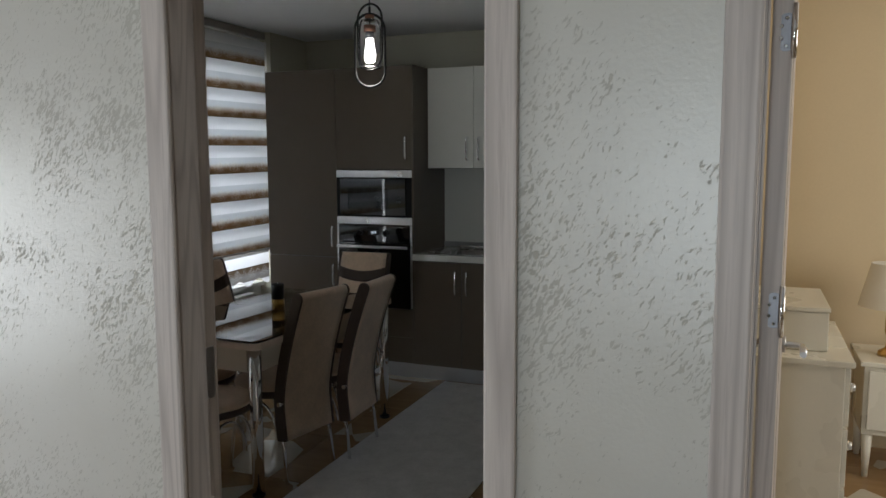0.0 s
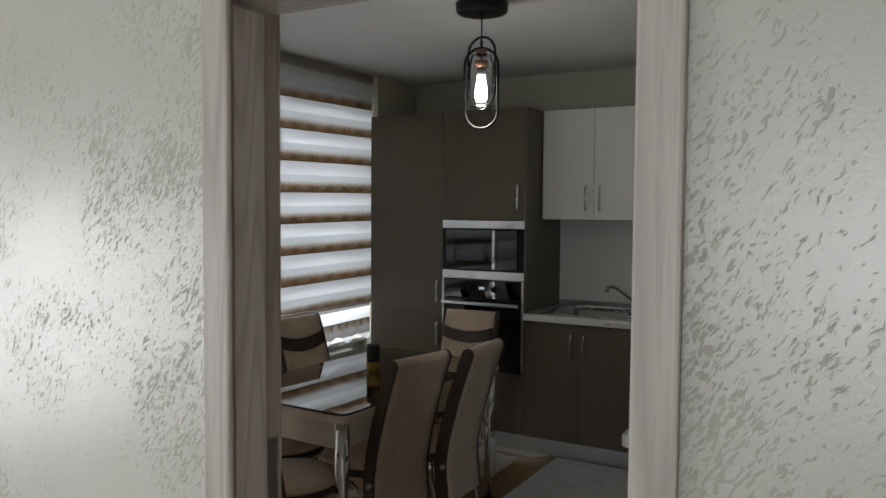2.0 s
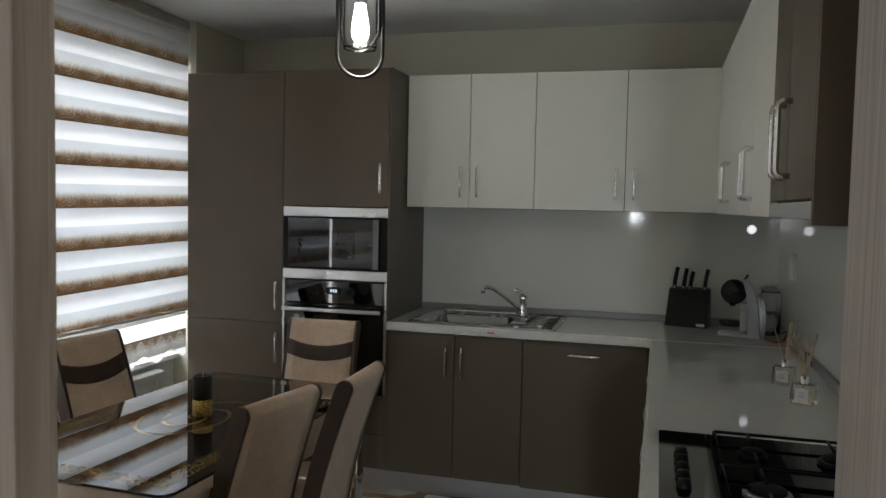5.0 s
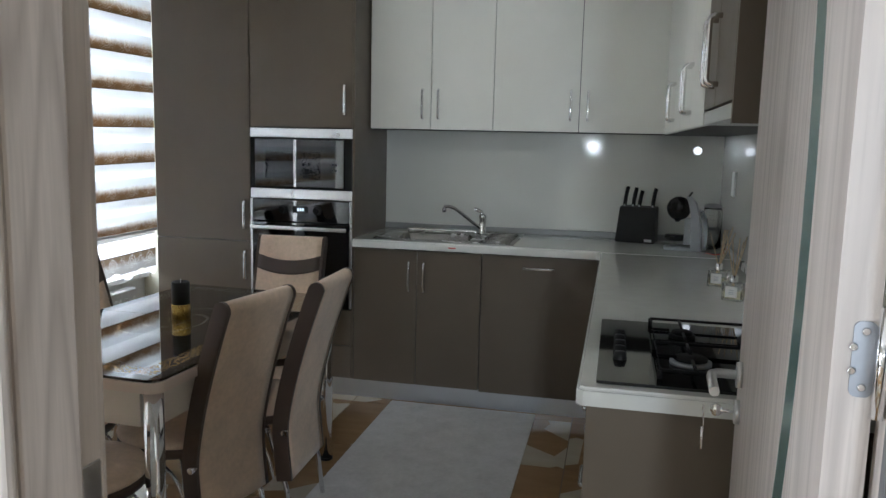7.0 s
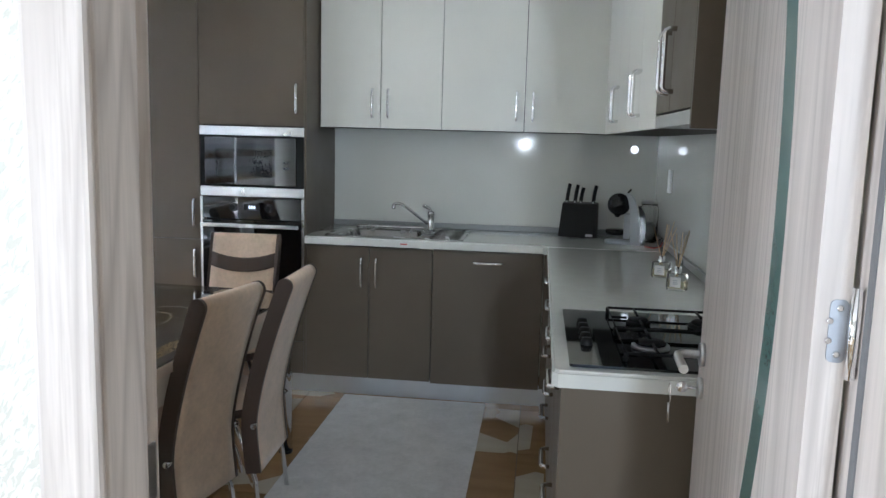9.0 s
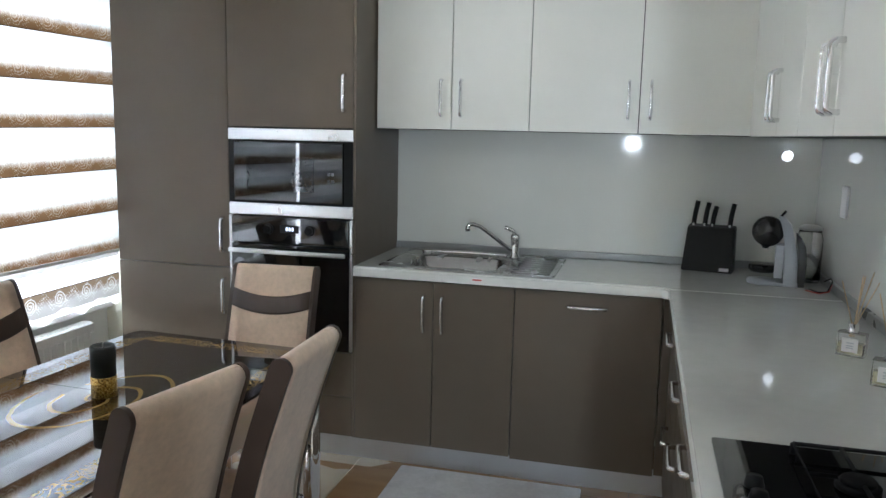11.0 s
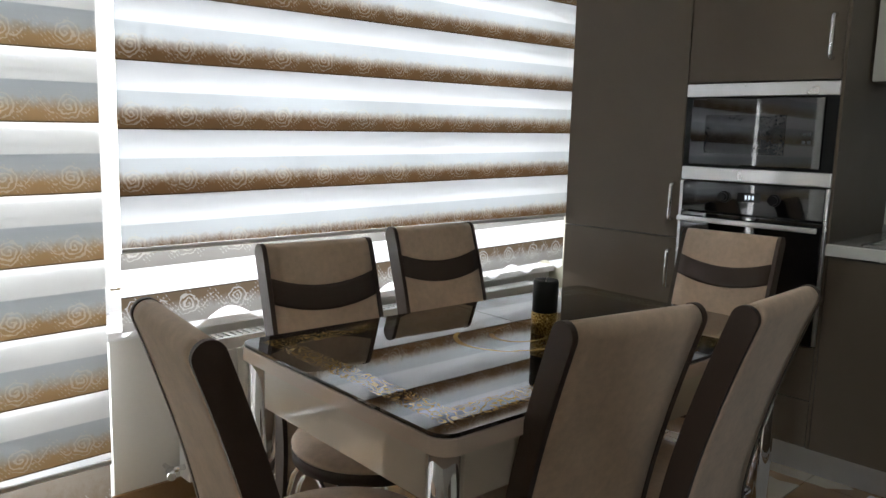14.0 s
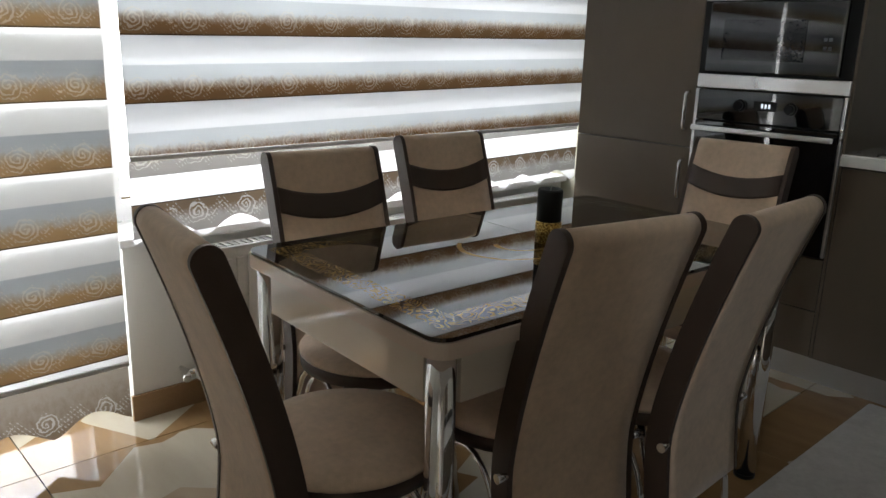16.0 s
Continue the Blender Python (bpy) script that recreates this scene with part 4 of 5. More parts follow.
part("bow", rod(bmesh.new(), (-0.001, 0, 0.056), (0.001, 0, 0.056), 0.013, 0.013, 18), M_CHROME, spare)
part("ring", tube(bmesh.new(), [(0, 0.012 * math.cos(a), 0.078 + 0.012 * math.sin(a)) for a in (2 * math.pi * i / 18 for i in range(18))], 0.001, 6, True), M_CHROME, spare)


# ---- pendant lamp ----
def oval(cx, cz, w, h, ang, n=14):
    """An upright stadium ring turned by ang about the upright."""
    r = w / 2
    pts = [(r * math.cos(a), h / 2 - r + r * math.sin(a)) for a in (math.pi * i / n for i in range(n + 1))]
    pts += [(r * math.cos(a), -h / 2 + r + r * math.sin(a)) for a in (math.pi + math.pi * i / n for i in range(n + 1))]
    c, s_ = math.cos(radians(ang)), math.sin(radians(ang))
    return [(cx + u * c, u * s_, cz + v) for u, v in pts]


M_COPPER = plain("brushed_copper", (0.42, 0.20, 0.13), 0.35, 0.9)
M_BULB = Nodes("lit_lamp_bulb").set(Base_Color=(1, 1, 1), Emission_Color=(1.0, 0.95, 0.82), Emission_Strength=8.0).m
pl = thing("pendant_lamp", (1.563, -1.935, CEIL), "lit black ring pendant lamp with a glass shade", "lamp")
part("ceiling_rose", lathe(bmesh.new(), [(0.0, -0.064), (0.108, -0.064), (0.116, -0.058), (0.119, -0.020), (0.112, -0.015), (0.085, -0.014), (0.085, -0.002), (0.0, -0.002)], n=48), M_BLACKMETAL, pl, "flat black ceiling rose")
part("cord", rod(bmesh.new(), (0, 0, -0.0645), (0, 0, -0.29), 0.003, 0.003, 8), M_BLACK, pl)
part("stem", rod(bmesh.new(), (0, 0, -0.185), (0, 0, -0.255), 0.006, 0.006, 10), M_BLACKMETAL, pl)
part("outer_ring", tube(bmesh.new(), oval(0.0, -0.400, 0.150, 0.362, 22), 0.0065, 10, True), M_BLACKMETAL, pl, "black oval ring")
part("inner_ring", tube(bmesh.new(), oval(0.0, -0.330, 0.148, 0.320, -8), 0.0055, 10, True), M_BLACKMETAL, pl, "black oval ring")
part("cap", lathe(bmesh.new(), [(0.0, -0.225), (0.024, -0.225), (0.024, -0.240), (0.0, -0.240)], n=24), M_COPPER, pl, "copper coloured cap")
part("socket", lathe(bmesh.new(), [(0.0, -0.275), (0.031, -0.275), (0.031, -0.305), (0.0, -0.305)], n=24), M_COPPER, pl, "copper coloured socket")
prof = [(0.020, -0.242), (0.045, -0.252), (0.056, -0.285), (0.0565, -0.300), (0.056, -0.480), (0.053, -0.488), (0.050, -0.486), (0.0525, -0.478), (0.053, -0.300), (0.042, -0.257), (0.020, -0.246)]
ribbed = lathe(bmesh.new(), prof + prof[:1], n=48, ends=False)
for v in ribbed.verts:
    k = 1 + 0.018 * math.cos(24 * math.atan2(v.co.y, v.co.x)) * (v.co.z < -0.29)
    v.co.x, v.co.y = v.co.x * k, v.co.y * k
gs = part("glass_shade", ribbed, M_GLASS, pl, "ribbed clear glass shade")
gs.visible_shadow = False
bulb = part("bulb", lathe(bmesh.new(), [(0.0, -0.462), (0.016, -0.460), (0.025, -0.452), (0.029, -0.438), (0.029, -0.415), (0.025, -0.385), (0.020, -0.355), (0.019, -0.338), (0.0, -0.338)], n=28), M_BULB, pl, "glowing white bulb")
part("bulb_base", lathe(bmesh.new(), [(0.0, -0.3375), (0.022, -0.3375), (0.022, -0.318), (0.020, -0.306), (0.0, -0.306)], n=24), M_ZINC, pl, "grey bulb base")
bl = bpy.data.lights.new("bulb_light", "POINT")
bl.energy, bl.color, bl.shadow_soft_size = 2.2, (1.0, 0.93, 0.82), 0.03
new("bulb_light", bl).location = (1.563, -1.935, CEIL - 0.53)

# ---- sink and tap ----
def sink_plate(bm, x0, x1, y0, y1, bx0, bx1, by0, by1, z, depth):
    """A steel rim with a rounded bowl sunk in it."""
    n = 6
    outer = rounded(x0, x1, y0, y1, 0.02, n)
    levels = [(outer, z - 0.003), (outer, z + 0.003), (rounded(x0 + 0.008, x1 - 0.008, y0 + 0.008, y1 - 0.008, 0.016, n), z + 0.001), (rounded(bx0 - 0.012, bx1 + 0.012, by0 - 0.012, by1 + 0.012, 0.07, n), z + 0.001), (rounded(bx0, bx1, by0, by1, 0.06, n), z - 0.008), (rounded(bx0 + 0.012, bx1 - 0.012, by0 + 0.012, by1 - 0.012, 0.055, n), z - depth * 0.85), (rounded(bx0 + 0.04, bx1 - 0.04, by0 + 0.04, by1 - 0.04, 0.04, n), z - depth)]
    rings = [[bm.verts.new((x, y, zz)) for x, y in o] for o, zz in levels]
    for a, b in zip(rings, rings[1:]):
        for i in range(len(a)):
            bm.faces.new((a[i], a[(i + 1) % len(a)], b[(i + 1) % len(a)], b[i])).smooth = True
    bm.faces.new(rings[-1])
    return bm


sk = thing("sink", (1.715, -0.36, WT), "brushed steel sink with a draining board", "sink")
part("basin", sink_plate(bmesh.new(), 1.305, 2.072, -0.585, -0.085, 1.39, 1.808, -0.525, -0.205, WT + 0.003, 0.14), M_SINK, sk, world=True)
for i in range(8):
    y = -0.53 + i * 0.056
    part("drain_rib", tube(bmesh.new(), [(1.885, y, WT + 0.004), (2.045, y, WT + 0.004)], 0.0055, 6), M_SINK, sk, world=True)
part("back_rail", tube(bmesh.new(), [(1.39, -0.165, WT + 0.010), (1.40, -0.165, WT + 0.016), (1.79, -0.165, WT + 0.016), (1.80, -0.165, WT + 0.010)], 0.009, 8), M_CHROME, sk, world=True)
tp = thing("tap", (1.835, -0.150, WT + 0.004), "chrome single lever mixer tap", "tap")
part("body", lathe(bmesh.new(), [(0.0, 0.0), (0.027, 0.0), (0.027, 0.006), (0.021, 0.012), (0.021, 0.085), (0.024, 0.095), (0.022, 0.112), (0.0, 0.116)], n=28), M_CHROME, tp)
part("spout", tube(bmesh.new(), [(-0.012, -0.004, 0.035), (-0.05, -0.02, 0.062), (-0.11, -0.055, 0.115), (-0.155, -0.078, 0.150), (-0.185, -0.092, 0.160), (-0.202, -0.099, 0.158), (-0.207, -0.101, 0.148), (-0.207, -0.101, 0.134)], 0.0095, 12), M_CHROME, tp)
part("nozzle", rod(bmesh.new(), (-0.207, -0.101, 0.128), (-0.207, -0.101, 0.150), 0.012, 0.012, 16), M_CHROME, tp)
part("lever", tube(bmesh.new(), [(0.0, 0.0, 0.112), (-0.012, 0.0, 0.128), (-0.035, -0.006, 0.140), (-0.050, -0.010, 0.143)], 0.010, 10), M_CHROME, tp)
M_RED = plain("red_sticker", (0.45, 0.05, 0.04), 0.4)
M_PAPER = plain("white_paper_label", (0.72, 0.71, 0.70), 0.6, var=0.04)
st = part("sticker", B(1.735, 1.780, -0.6306, -0.6301, 0.877, 0.889), M_PAPER, wt, "small red and white maker's sticker", world=True)
part("sticker_bar", B(1.738, 1.777, -0.6312, -0.6307, 0.879, 0.886), M_RED, st, world=True)

# ---- hob ----
hb = thing("gas_hob", (2.815, -2.52, WT), "black glass gas hob with iron grates", "hob")
part("glass_plate", slab(bmesh.new(), rounded(2.560, 3.072, -2.84, -2.205, 0.008, 3), WT + 0.001, WT + 0.008), M_BLACKGLASS, hb, world=True)
M_IRON = plain("matt_cast_iron", (0.010, 0.010, 0.0105), 0.7, 0.0, scale=120, bump=0.3)
M_IRON.node_tree.nodes["Principled BSDF"].inputs["Specular IOR Level"].default_value = 0.2
for k in range(5):
    y = -2.41 - 0.058 * k
    part("knob", lathe(bmesh.new(), [(0.0, 0.008), (0.017, 0.008), (0.017, 0.011), (0.013, 0.026), (0.0, 0.027)], (2.612, y, WT), 20), M_BLACK, hb, "black control knob", world=True)
for x, y, r in ((2.78, -2.64, 0.050), (2.78, -2.37, 0.036), (2.97, -2.64, 0.036), (2.97, -2.37, 0.045)):
    b = part("burner", lathe(bmesh.new(), [(0.0, 0.008), (r, 0.008), (r, 0.016), (r * 0.85, 0.018), (0.0, 0.018)], (x, y, WT), 28), M_ZINC if r > 0.046 else M_IRON, hb, "burner base", world=True)
    part("burner_cap", lathe(bmesh.new(), [(r * 0.8, 0.0185), (r * 0.8, 0.024), (r * 0.7, 0.027), (0.0, 0.028)], (x, y, WT), 28), M_IRON, b, "black burner cap", world=True)
for y0, y1 in ((-2.785, -2.525), (-2.510, -2.245)):
    g = bmesh.new()
    zt = WT + 0.028
    tube(g, [(2.70, y0, zt), (3.055, y0, zt), (3.055, y1, zt), (2.70, y1, zt)], 0.0042, 6, True)
    for x in (2.78, 2.97):
        tube(g, [(x, y0, zt), (x, (y0 + y1) / 2 - 0.03, zt)], 0.0042, 6)
        tube(g, [(x, y1, zt), (x, (y0 + y1) / 2 + 0.03, zt)], 0.0042, 6)
    for yy in (y0 + 0.09, y1 - 0.09):
        tube(g, [(2.70, (y0 + y1) / 2, zt), (2.745, (y0 + y1) / 2, zt)], 0.0042, 6)
        tube(g, [(3.055, (y0 + y1) / 2, zt), (3.01, (y0 + y1) / 2, zt)], 0.0042, 6)
    for x in (2.70, 3.055):
        for y in (y0, y1):
            rod(g, (x, y, WT + 0.008), (x, y, zt), 0.006, 0.006, 8)
    part("grate", g, M_IRON, hb, "black iron pan grate", world=True)

# ---- things on the worktop ----
kb = thing("knife_block", (2.703, -0.140, WT + 0.001), "black knife block with four black-handled knives", "knife block", rz=-11)
bm = bmesh.new()
vs = [bm.verts.new(p) for p in ((-0.108, -0.055, 0), (0.108, -0.055, 0), (0.108, 0.065, 0), (-0.108, 0.065, 0), (-0.096, -0.010, 0.195), (0.104, -0.010, 0.195), (0.104, 0.065, 0.20), (-0.096, 0.065, 0.20))]
for q in ((3, 2, 1, 0), (4, 5, 6, 7), (0, 1, 5, 4), (1, 2, 6, 5), (2, 3, 7, 6), (3, 0, 4, 7)):
    bm.faces.new([vs[i] for i in q])
bmesh.ops.bevel(bm, geom=bm.edges[:], offset=0.004, segments=2, affect="EDGES")
part("block", bm, M_BLACK, kb)
part("mark", B(0.052, 0.092, -0.0535, -0.0520, 0.008, 0.022), M_PAPER, kb, "small white maker's mark")
for x, h in ((-0.075, 0.105), (-0.028, 0.100), (0.005, 0.085), (0.078, 0.100)):
    kn = part("knife", tube(bmesh.new(), [(x, 0.020, 0.199), (x + 0.002, 0.022, 0.199 + h * 0.3), (x + 0.006, 0.026, 0.199 + h * 0.65), (x + 0.012, 0.032, 0.199 + h)], 0.0105, 8), M_BLACK, kb, "black knife handle")
    part("ferrule", B(x - 0.004, x + 0.004, 0.006, 0.032, 0.188, 0.207), M_STEEL, kn)

M_GREYP = plain("pale_grey_plastic", (0.42, 0.44, 0.47), 0.35, var=0.04, bump=0.02)
M_GLOSSB = plain("gloss_black_plastic", (0.008, 0.008, 0.009), 0.12, var=0.1, bump=0.0)
cm = thing("coffee_machine", (2.950, -0.385, WT + 0.001), "rounded grey and black capsule coffee machine", "coffee machine", rz=-8)
side = [(0.055, -0.002), (0.090, 0.0), (0.088, 0.10), (0.070, 0.19), (0.030, 0.265), (-0.005, 0.285), (-0.015, 0.275), (0.020, 0.235), (0.040, 0.17), (0.038, 0.09), (0.030, 0.0)]


def extruded(outline, y0, y1, bev=0.004):
    """An outline in x, z pulled along y."""
    bm = bmesh.new()
    a, b = ([bm.verts.new((x, y, z)) for x, z in outline] for y in (y0, y1))
    bm.faces.new(a)
    bm.faces.new(b[::-1])
    for i in range(len(a)):
        j = (i + 1) % len(a)
        bm.faces.new((a[j], a[i], b[i], b[j]))
    if bev:
        bmesh.ops.bevel(bm, geom=[e for e in bm.edges if abs(e.verts[0].co.y - e.verts[1].co.y) < 1e-5], offset=bev, segments=2, affect="EDGES")
    return bm


part("shell", extruded([(0.025, 0.0), (0.075, 0.0), (0.072, 0.10), (0.055, 0.19), (0.040, 0.245), (0.012, 0.275), (-0.010, 0.280), (0.006, 0.235), (0.018, 0.18), (0.022, 0.10)], -0.050, 0.050), M_GREYP, cm, "pale grey curved shell")
part("rear_tank", extruded([(0.076, 0.0), (0.102, 0.002), (0.106, 0.09), (0.098, 0.165), (0.078, 0.20), (0.058, 0.215), (0.070, 0.15), (0.0745, 0.10)], -0.046, 0.046), M_GLOSSB, cm, "black water tank")
hd = lathe(bmesh.new(), [(0.0, -0.049), (0.040, -0.049), (0.058, -0.040), (0.062, 0.0), (0.058, 0.040), (0.040, 0.049), (0.0, 0.049)], n=28)
bmesh.ops.transform(hd, matrix=pose(-0.045, 0, 0.215, 90, 0, 0), verts=hd.verts)
part("head", hd, M_GLOSSB, cm, "round gloss black head")
part("nozzle", rod(bmesh.new(), (-0.050, 0, 0.160), (-0.050, 0, 0.145), 0.016, 0.012, 16), M_GLOSSB, cm)
part("lever", tube(bmesh.new(), [(-0.005, 0, 0.270), (0.010, 0, 0.292), (0.016, 0, 0.300)], 0.005, 8), M_BLACK, cm)
part("front_panel", B(-0.012, 0.020, -0.040, 0.040, 0.030, 0.165, 0.004), M_GREYP, cm)
part("cup_stand", lathe(bmesh.new(), [(0.0, 0.048), (0.048, 0.048), (0.054, 0.056), (0.054, 0.072), (0.048, 0.078), (0.0, 0.078)], (-0.055, 0, 0), 28), M_GLOSSB, cm, "black cup stand")
part("drip_tray", lathe(bmesh.new(), [(0.0, 0.0), (0.056, 0.0), (0.058, 0.010), (0.054, 0.018), (0.0, 0.018)], (-0.055, 0, 0), 28), M_GREYP, cm, "grey round foot")
part("foot_plate", B(-0.06, 0.08, -0.048, 0.048, 0.0, 0.014, 0.003), M_GREYP, cm)
jar = thing("glass_jar", (3.085, -0.27, WT + 0.001), "clear glass swing-top jar behind the coffee machine", "jar")
part("jar_body", lathe(bmesh.new(), [(0.0, 0.0), (0.048, 0.0), (0.052, 0.01), (0.052, 0.18), (0.044, 0.205), (0.044, 0.215), (0.041, 0.215), (0.041, 0.205), (0.049, 0.178), (0.049, 0.012), (0.0, 0.006)], n=28), M_GLASS, jar)
part("lid", lathe(bmesh.new(), [(0.0, 0.217), (0.046, 0.217), (0.046, 0.226), (0.030, 0.236), (0.0, 0.238)], n=28), M_STEEL, jar, "steel lid")
cb = thing("power_cable", (3.10, -0.50, WT + 0.001), "black and red power cable lying on the worktop", "cable")
part("wire", tube(bmesh.new(), [(-0.04, 0.03, 0.003), (-0.02, -0.03, 0.003), (0.01, -0.045, 0.010), (0.03, -0.02, 0.045), (0.035, 0.03, 0.050), (0.02, 0.07, 0.03)], 0.0028, 6), M_BLACK, cb)
part("red_wire", tube(bmesh.new(), [(-0.06, 0.0, 0.003), (-0.02, -0.055, 0.003), (0.015, -0.05, 0.012), (0.035, 0.0, 0.03)], 0.0024, 6), M_RED, cb, "red wire")

M_OIL = glass_mat("pale_amber_oil", (0.95, 0.88, 0.65))
M_REED = wood("pale_reed_stick", (0.42, 0.29, 0.15), (0.60, 0.45, 0.27), (60, 60, 4))


def diffuser(at, rz, seed):
    rnd = random.Random(seed)
    d = thing("reed_diffuser", at, "square glass reed diffuser with pale sticks on the worktop", "diffuser", "reed diffusers", rz)
    b = slab(bmesh.new(), rounded(-0.036, 0.036, -0.025, 0.025, 0.006, 3), 0.0, 0.062)
    part("bottle", b, M_GLASS, d, "clear square glass bottle")
    part("oil", slab(bmesh.new(), rounded(-0.031, 0.031, -0.020, 0.020, 0.004, 3), 0.005, 0.035), M_OIL, d)
    part("neck", lathe(bmesh.new(), [(0.013, 0.0625), (0.013, 0.088), (0.0105, 0.088), (0.0105, 0.0625), (0.013, 0.0625)], n=20, ends=False), M_CHROME, d, "silver neck")
    lb = part("label", B(-0.020, 0.020, -0.0262, -0.0254, 0.012, 0.050), M_PAPER, d, "white paper label")
    for z in (0.036, 0.028, 0.022):
        part("text_bar", B(-0.009, 0.009, -0.0266, -0.0263, z, z + 0.003), M_GREYP, lb)
    for i in range(6):
        a, t = rnd.uniform(0, 6.28), rnd.uniform(0.15, 0.40)
        e = Vector((math.cos(a) * math.sin(t), math.sin(a) * math.sin(t), math.cos(t)))
        q = Vector((0.003 * math.cos(a), 0.003 * math.sin(a), 0.080))
        part("stick", rod(bmesh.new(), q - e * 0.03, q + e * rnd.uniform(0.13, 0.16), 0.0016, 0.0016, 6), M_REED, d)


diffuser((2.985, -1.44, WT + 0.001), -25, 3)
diffuser((3.003, -1.715, WT + 0.001), -25, 8)
# Glowing disc added to imitate a bright reflection on the panel; no lamp there.
M_GLINT = Nodes("splash_glint_glow").set(Base_Color=(0.9, 0.9, 0.9), Emission_Color=(0.95, 0.98, 1.0), Emission_Strength=0.6).m
sp = thing("wall_spotlight", (3.013, -0.0095, 1.417), "small glowing disc standing in for a reflection on the splashback", "spotlight")
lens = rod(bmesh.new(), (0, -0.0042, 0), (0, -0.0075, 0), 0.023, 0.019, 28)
part("lens", lens, M_GLINT, sp, "glowing white disc")
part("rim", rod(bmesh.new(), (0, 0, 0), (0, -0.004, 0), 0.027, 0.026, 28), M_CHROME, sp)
sck = thing("wall_socket", (XR - 0.010, -0.52, 1.26), "white double wall socket on the splashback", "socket")
part("plate", B(-0.010, 0.0, -0.04, 0.04, -0.06, 0.06, 0.003), M_PVC, sck)

# ---- candle on the table ----
M_WAX = plain("black_candle_wax", (0.010, 0.013, 0.013), 0.5)
n_ = Nodes("gold_glitter_wax")
gl = n_.noise(n_.coord(), 260, 2)
n_.set(Base_Color=n_.ramp(gl, (0.35, (0.10, 0.05, 0.01)), (0.55, (0.45, 0.28, 0.06)), (0.7, (0.75, 0.58, 0.25))), Metallic=0.8, Roughness=0.35)
n_.bump(gl, 0.8, 0.003)
cd = thing("candle", (0.994, -1.968, 0.746), "black pillar candle with a gold glitter base", "candle")
part("wax", lathe(bmesh.new(), [(0.0, 0.058), (0.033, 0.058), (0.0335, 0.138), (0.031, 0.143), (0.022, 0.140), (0.0, 0.137)], n=32), M_WAX, cd)
part("glitter_base", lathe(bmesh.new(), [(0.0, 0.0), (0.034, 0.0), (0.0345, 0.0575), (0.0, 0.0575)], n=32), n_.m, cd, "gold glitter band")
part("wick", rod(bmesh.new(), (0, 0, 0.137), (0.002, 0, 0.152), 0.0012, 0.0012, 6), M_PAPER, cd)

# ---- radiator ----
rd = thing("radiator", (-0.07, -1.60, 0.10), "white panel radiator under the window sill", "radiator")
ry0, ry1 = -2.47, -0.72
fp = part("front_panel", B(-0.058, -0.0475, ry0, ry1, 0.10, 0.57, 0.003), M_RAD, rd, "ribbed white front", world=True)
for i in range(42):
    y = ry0 + 0.02 + (ry1 - ry0 - 0.04) * i / 41
    part("rib", B(-0.0474, -0.040, y - 0.013, y + 0.013, 0.14, 0.53, 0.003), M_RAD, fp, world=True)
part("rear_panel", B(-0.120, -0.110, ry0, ry1, 0.10, 0.57), M_RAD, rd, world=True)
for y0 in (ry0, ry1 - 0.004):
    part("side_cover", B(-0.1095, -0.0585, y0, y0 + 0.004, 0.10, 0.575), M_RAD, rd, world=True)
tg = part("top_grille", B(-0.0865, -0.0815, ry0 + 0.005, ry1 - 0.005, 0.562, 0.5675), M_RAD, rd, "slotted white top grille", world=True)
for i in range(70):
    y = ry0 + 0.012 + (ry1 - ry0 - 0.024) * i / 69
    part("slat", B(-0.1090, -0.0590, y - 0.006, y + 0.006, 0.568, 0.573), M_RAD, tg, world=True)
vl = part("valve", rod(rod(bmesh.new(), (-0.085, ry0 - 0.001, 0.145), (-0.085, ry0 - 0.05, 0.145), 0.010, 0.010, 14), (-0.085, ry0 - 0.05, 0.145), (-0.03, ry0 - 0.07, 0.147), 0.016, 0.013, 14), M_CHROME, rd, "chrome radiator valve", world=True)
part("pipe", rod(bmesh.new(), (-0.085, ry0 - 0.045, 0.145), (-0.1375, ry0 - 0.045, 0.145), 0.008, 0.008, 12), M_CHROME, vl, world=True)
part("bracket", B(-0.1375, -0.1205, -1.7, -1.66, 0.12, 0.55), M_RAD, rd, world=True)

# ---- bedroom seen through its door ----
M_IVORY = plain("ivory_lacquer", (0.66, 0.62, 0.52), 0.28, var=0.03)
ds = thing("dresser", (3.54, -1.95, 0), "ivory lacquered chest of drawers beside the bedroom door", "dresser")
part("body", B(3.305, 3.745, -2.32, -1.55, 0.06, 0.775, 0.004), M_IVORY, ds, world=True)
part("top", B(3.302, 3.775, -2.34, -1.53, 0.776, 0.80, 0.005), M_IVORY, ds, world=True)
for z0, z1 in ((0.07, 0.29), (0.30, 0.53), (0.54, 0.77)):
    f = part("drawer_front", B(3.7455, 3.764, -2.31, -1.56, z0, z1, 0.004), M_IVORY, ds, world=True)
    for y in (-2.15, -1.75):
        part("knob", rod(rod(bmesh.new(), (3.7645, y, (z0 + z1) / 2), (3.785, y, (z0 + z1) / 2), 0.008, 0.008, 12), (3.785, y, (z0 + z1) / 2), (3.80, y, (z0 + z1) / 2), 0.02, 0.014, 14), M_STEEL, f, "cut glass style knob", world=True)
for x in (3.34, 3.71):
    for y in (-2.28, -1.59):
        part("foot", rod(bmesh.new(), (x, y, 0.0), (x, y, 0.059), 0.015, 0.024, 12), M_IVORY, ds, world=True)
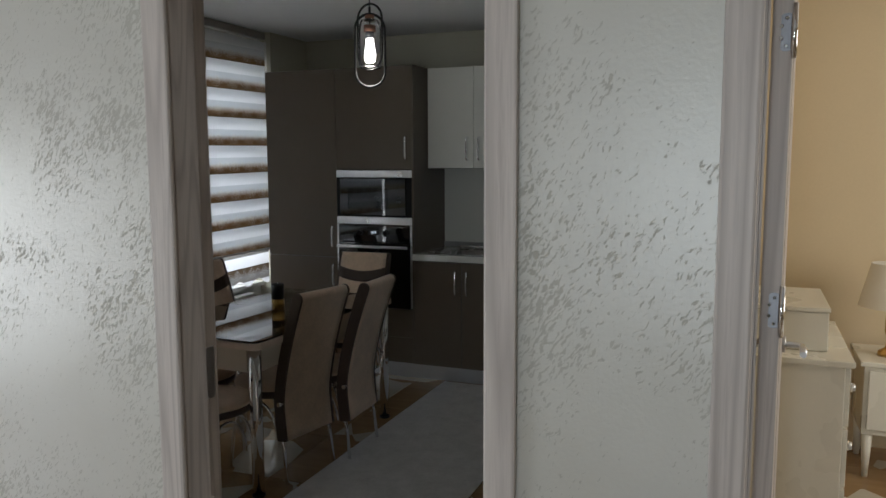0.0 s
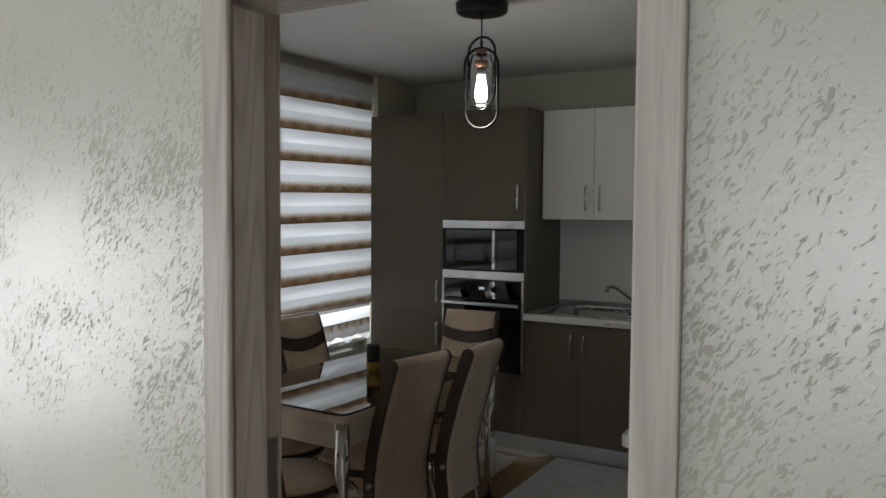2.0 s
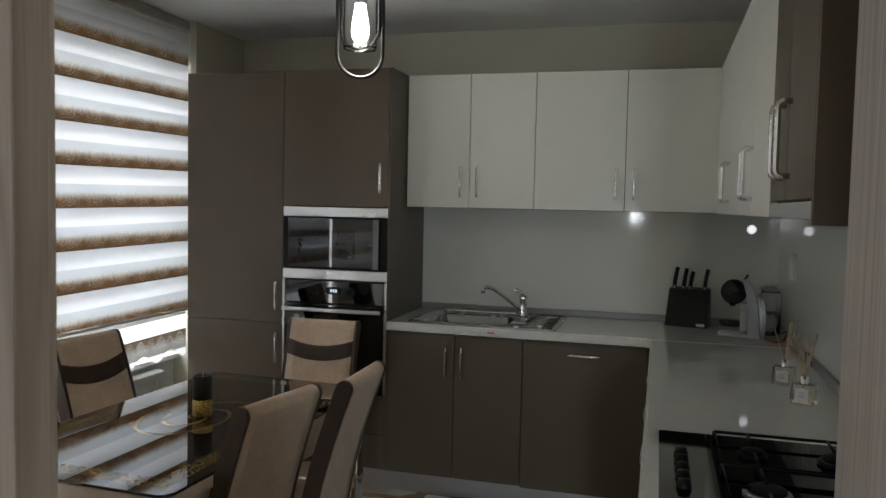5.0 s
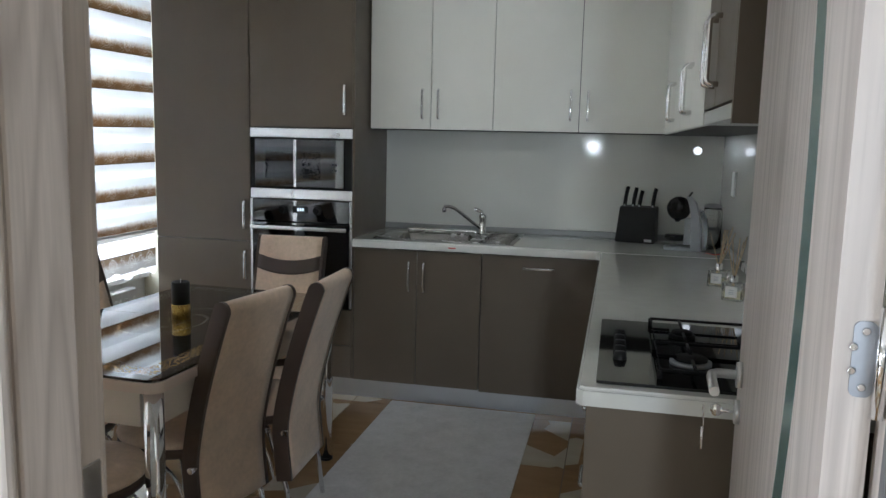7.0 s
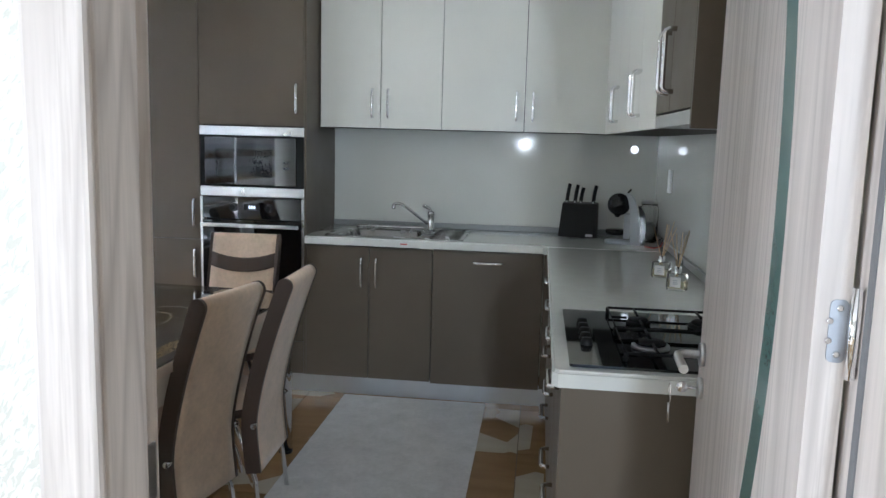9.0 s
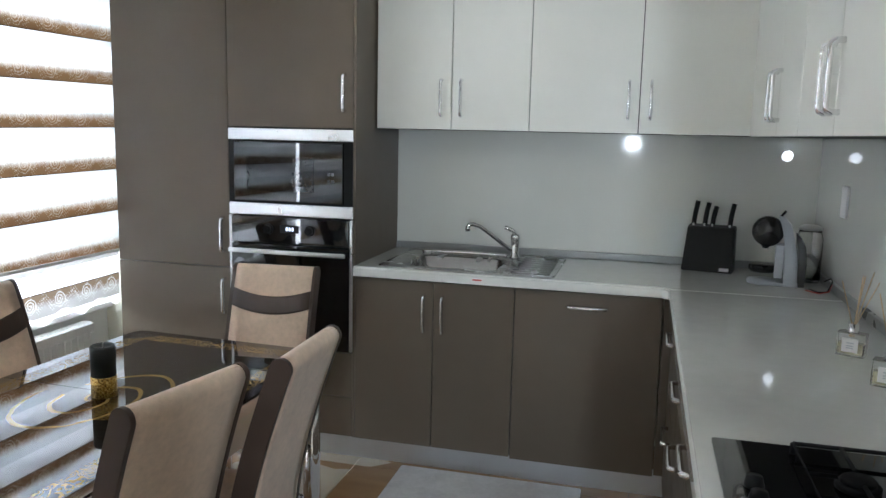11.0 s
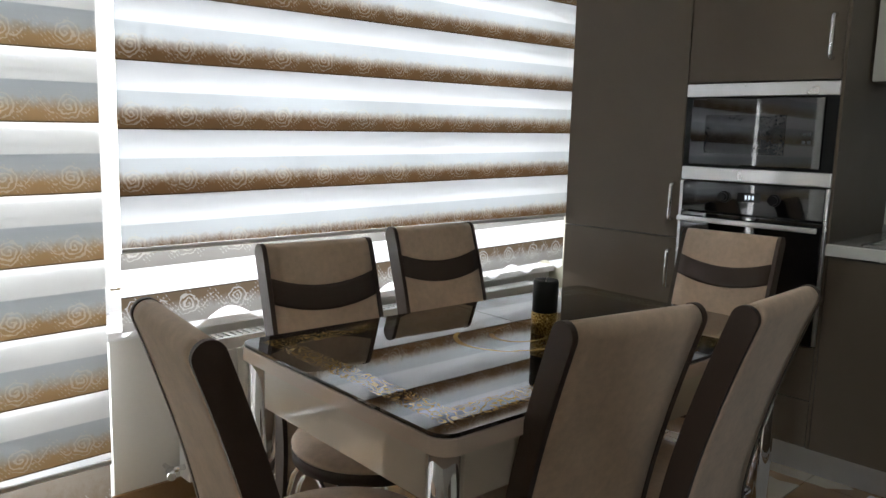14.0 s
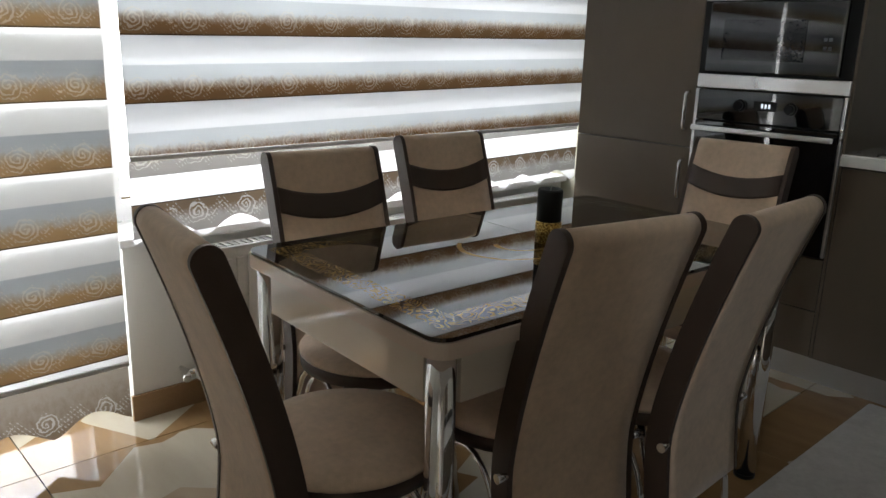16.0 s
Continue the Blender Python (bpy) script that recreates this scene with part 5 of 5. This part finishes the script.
jb = thing("jewellery_box", (3.55, -1.95, 0.801), "ivory two-tier box standing on the dresser", "box")
part("body", B(-0.16, 0.14, -0.25, 0.25, 0.0, 0.155, 0.004), M_IVORY, jb)
part("lid", B(-0.165, 0.145, -0.255, 0.255, 0.156, 0.175, 0.005), M_IVORY, jb)
ns = thing("nightstand", (4.15, -1.20, 0), "ivory bedside cabinet with a gilt edge", "nightstand")
part("body", B(-0.22, 0.24, -0.18, 0.20, 0.22, 0.56, 0.004), M_IVORY, ns)
part("top", B(-0.24, 0.26, -0.20, 0.22, 0.561, 0.585, 0.005), M_IVORY, ns)
part("drawer_front", B(-0.20, 0.22, -0.198, -0.1805, 0.25, 0.54, 0.004), M_IVORY, ns)
for x in (-0.19, 0.21):
    for y in (-0.15, 0.17):
        part("leg", rod(bmesh.new(), (x, y, 0.0), (x, y, 0.219), 0.014, 0.026, 12), M_IVORY, ns)
M_SHADE = Nodes("cream_lampshade_cloth").set(Base_Color=(0.72, 0.66, 0.55), Roughness=0.9, Transmission_Weight=0.0, Subsurface_Weight=0.0).m
M_GOLD = plain("polished_brass", (0.62, 0.42, 0.16), 0.2, 1.0)
tl = thing("table_lamp", (4.06, -1.22, 0.586), "brass table lamp with a cream pleated shade", "lamp")
part("base", lathe(bmesh.new(), [(0.0, 0.0), (0.06, 0.0), (0.055, 0.02), (0.025, 0.04), (0.018, 0.08), (0.03, 0.12), (0.03, 0.20), (0.012, 0.24), (0.010, 0.30), (0.0, 0.30)], n=24), M_GOLD, tl, "turned brass base")
part("shade", lathe(bmesh.new(), [(0.155, 0.245), (0.105, 0.46), (0.102, 0.46), (0.152, 0.245), (0.155, 0.245)], n=36, ends=False), M_SHADE, tl, "cream cloth shade")
part("weave", slab(bmesh.new(), rounded(-0.8, 0.9, -0.9, 0.7, 0.02, 2), 0.0, 0.012), M_RUG, thing("bedroom_rug", (4.9, -2.0, 0.001), "pale grey rug on the bedroom floor", "rug"))

# ---- floor tiles ----
tiles()
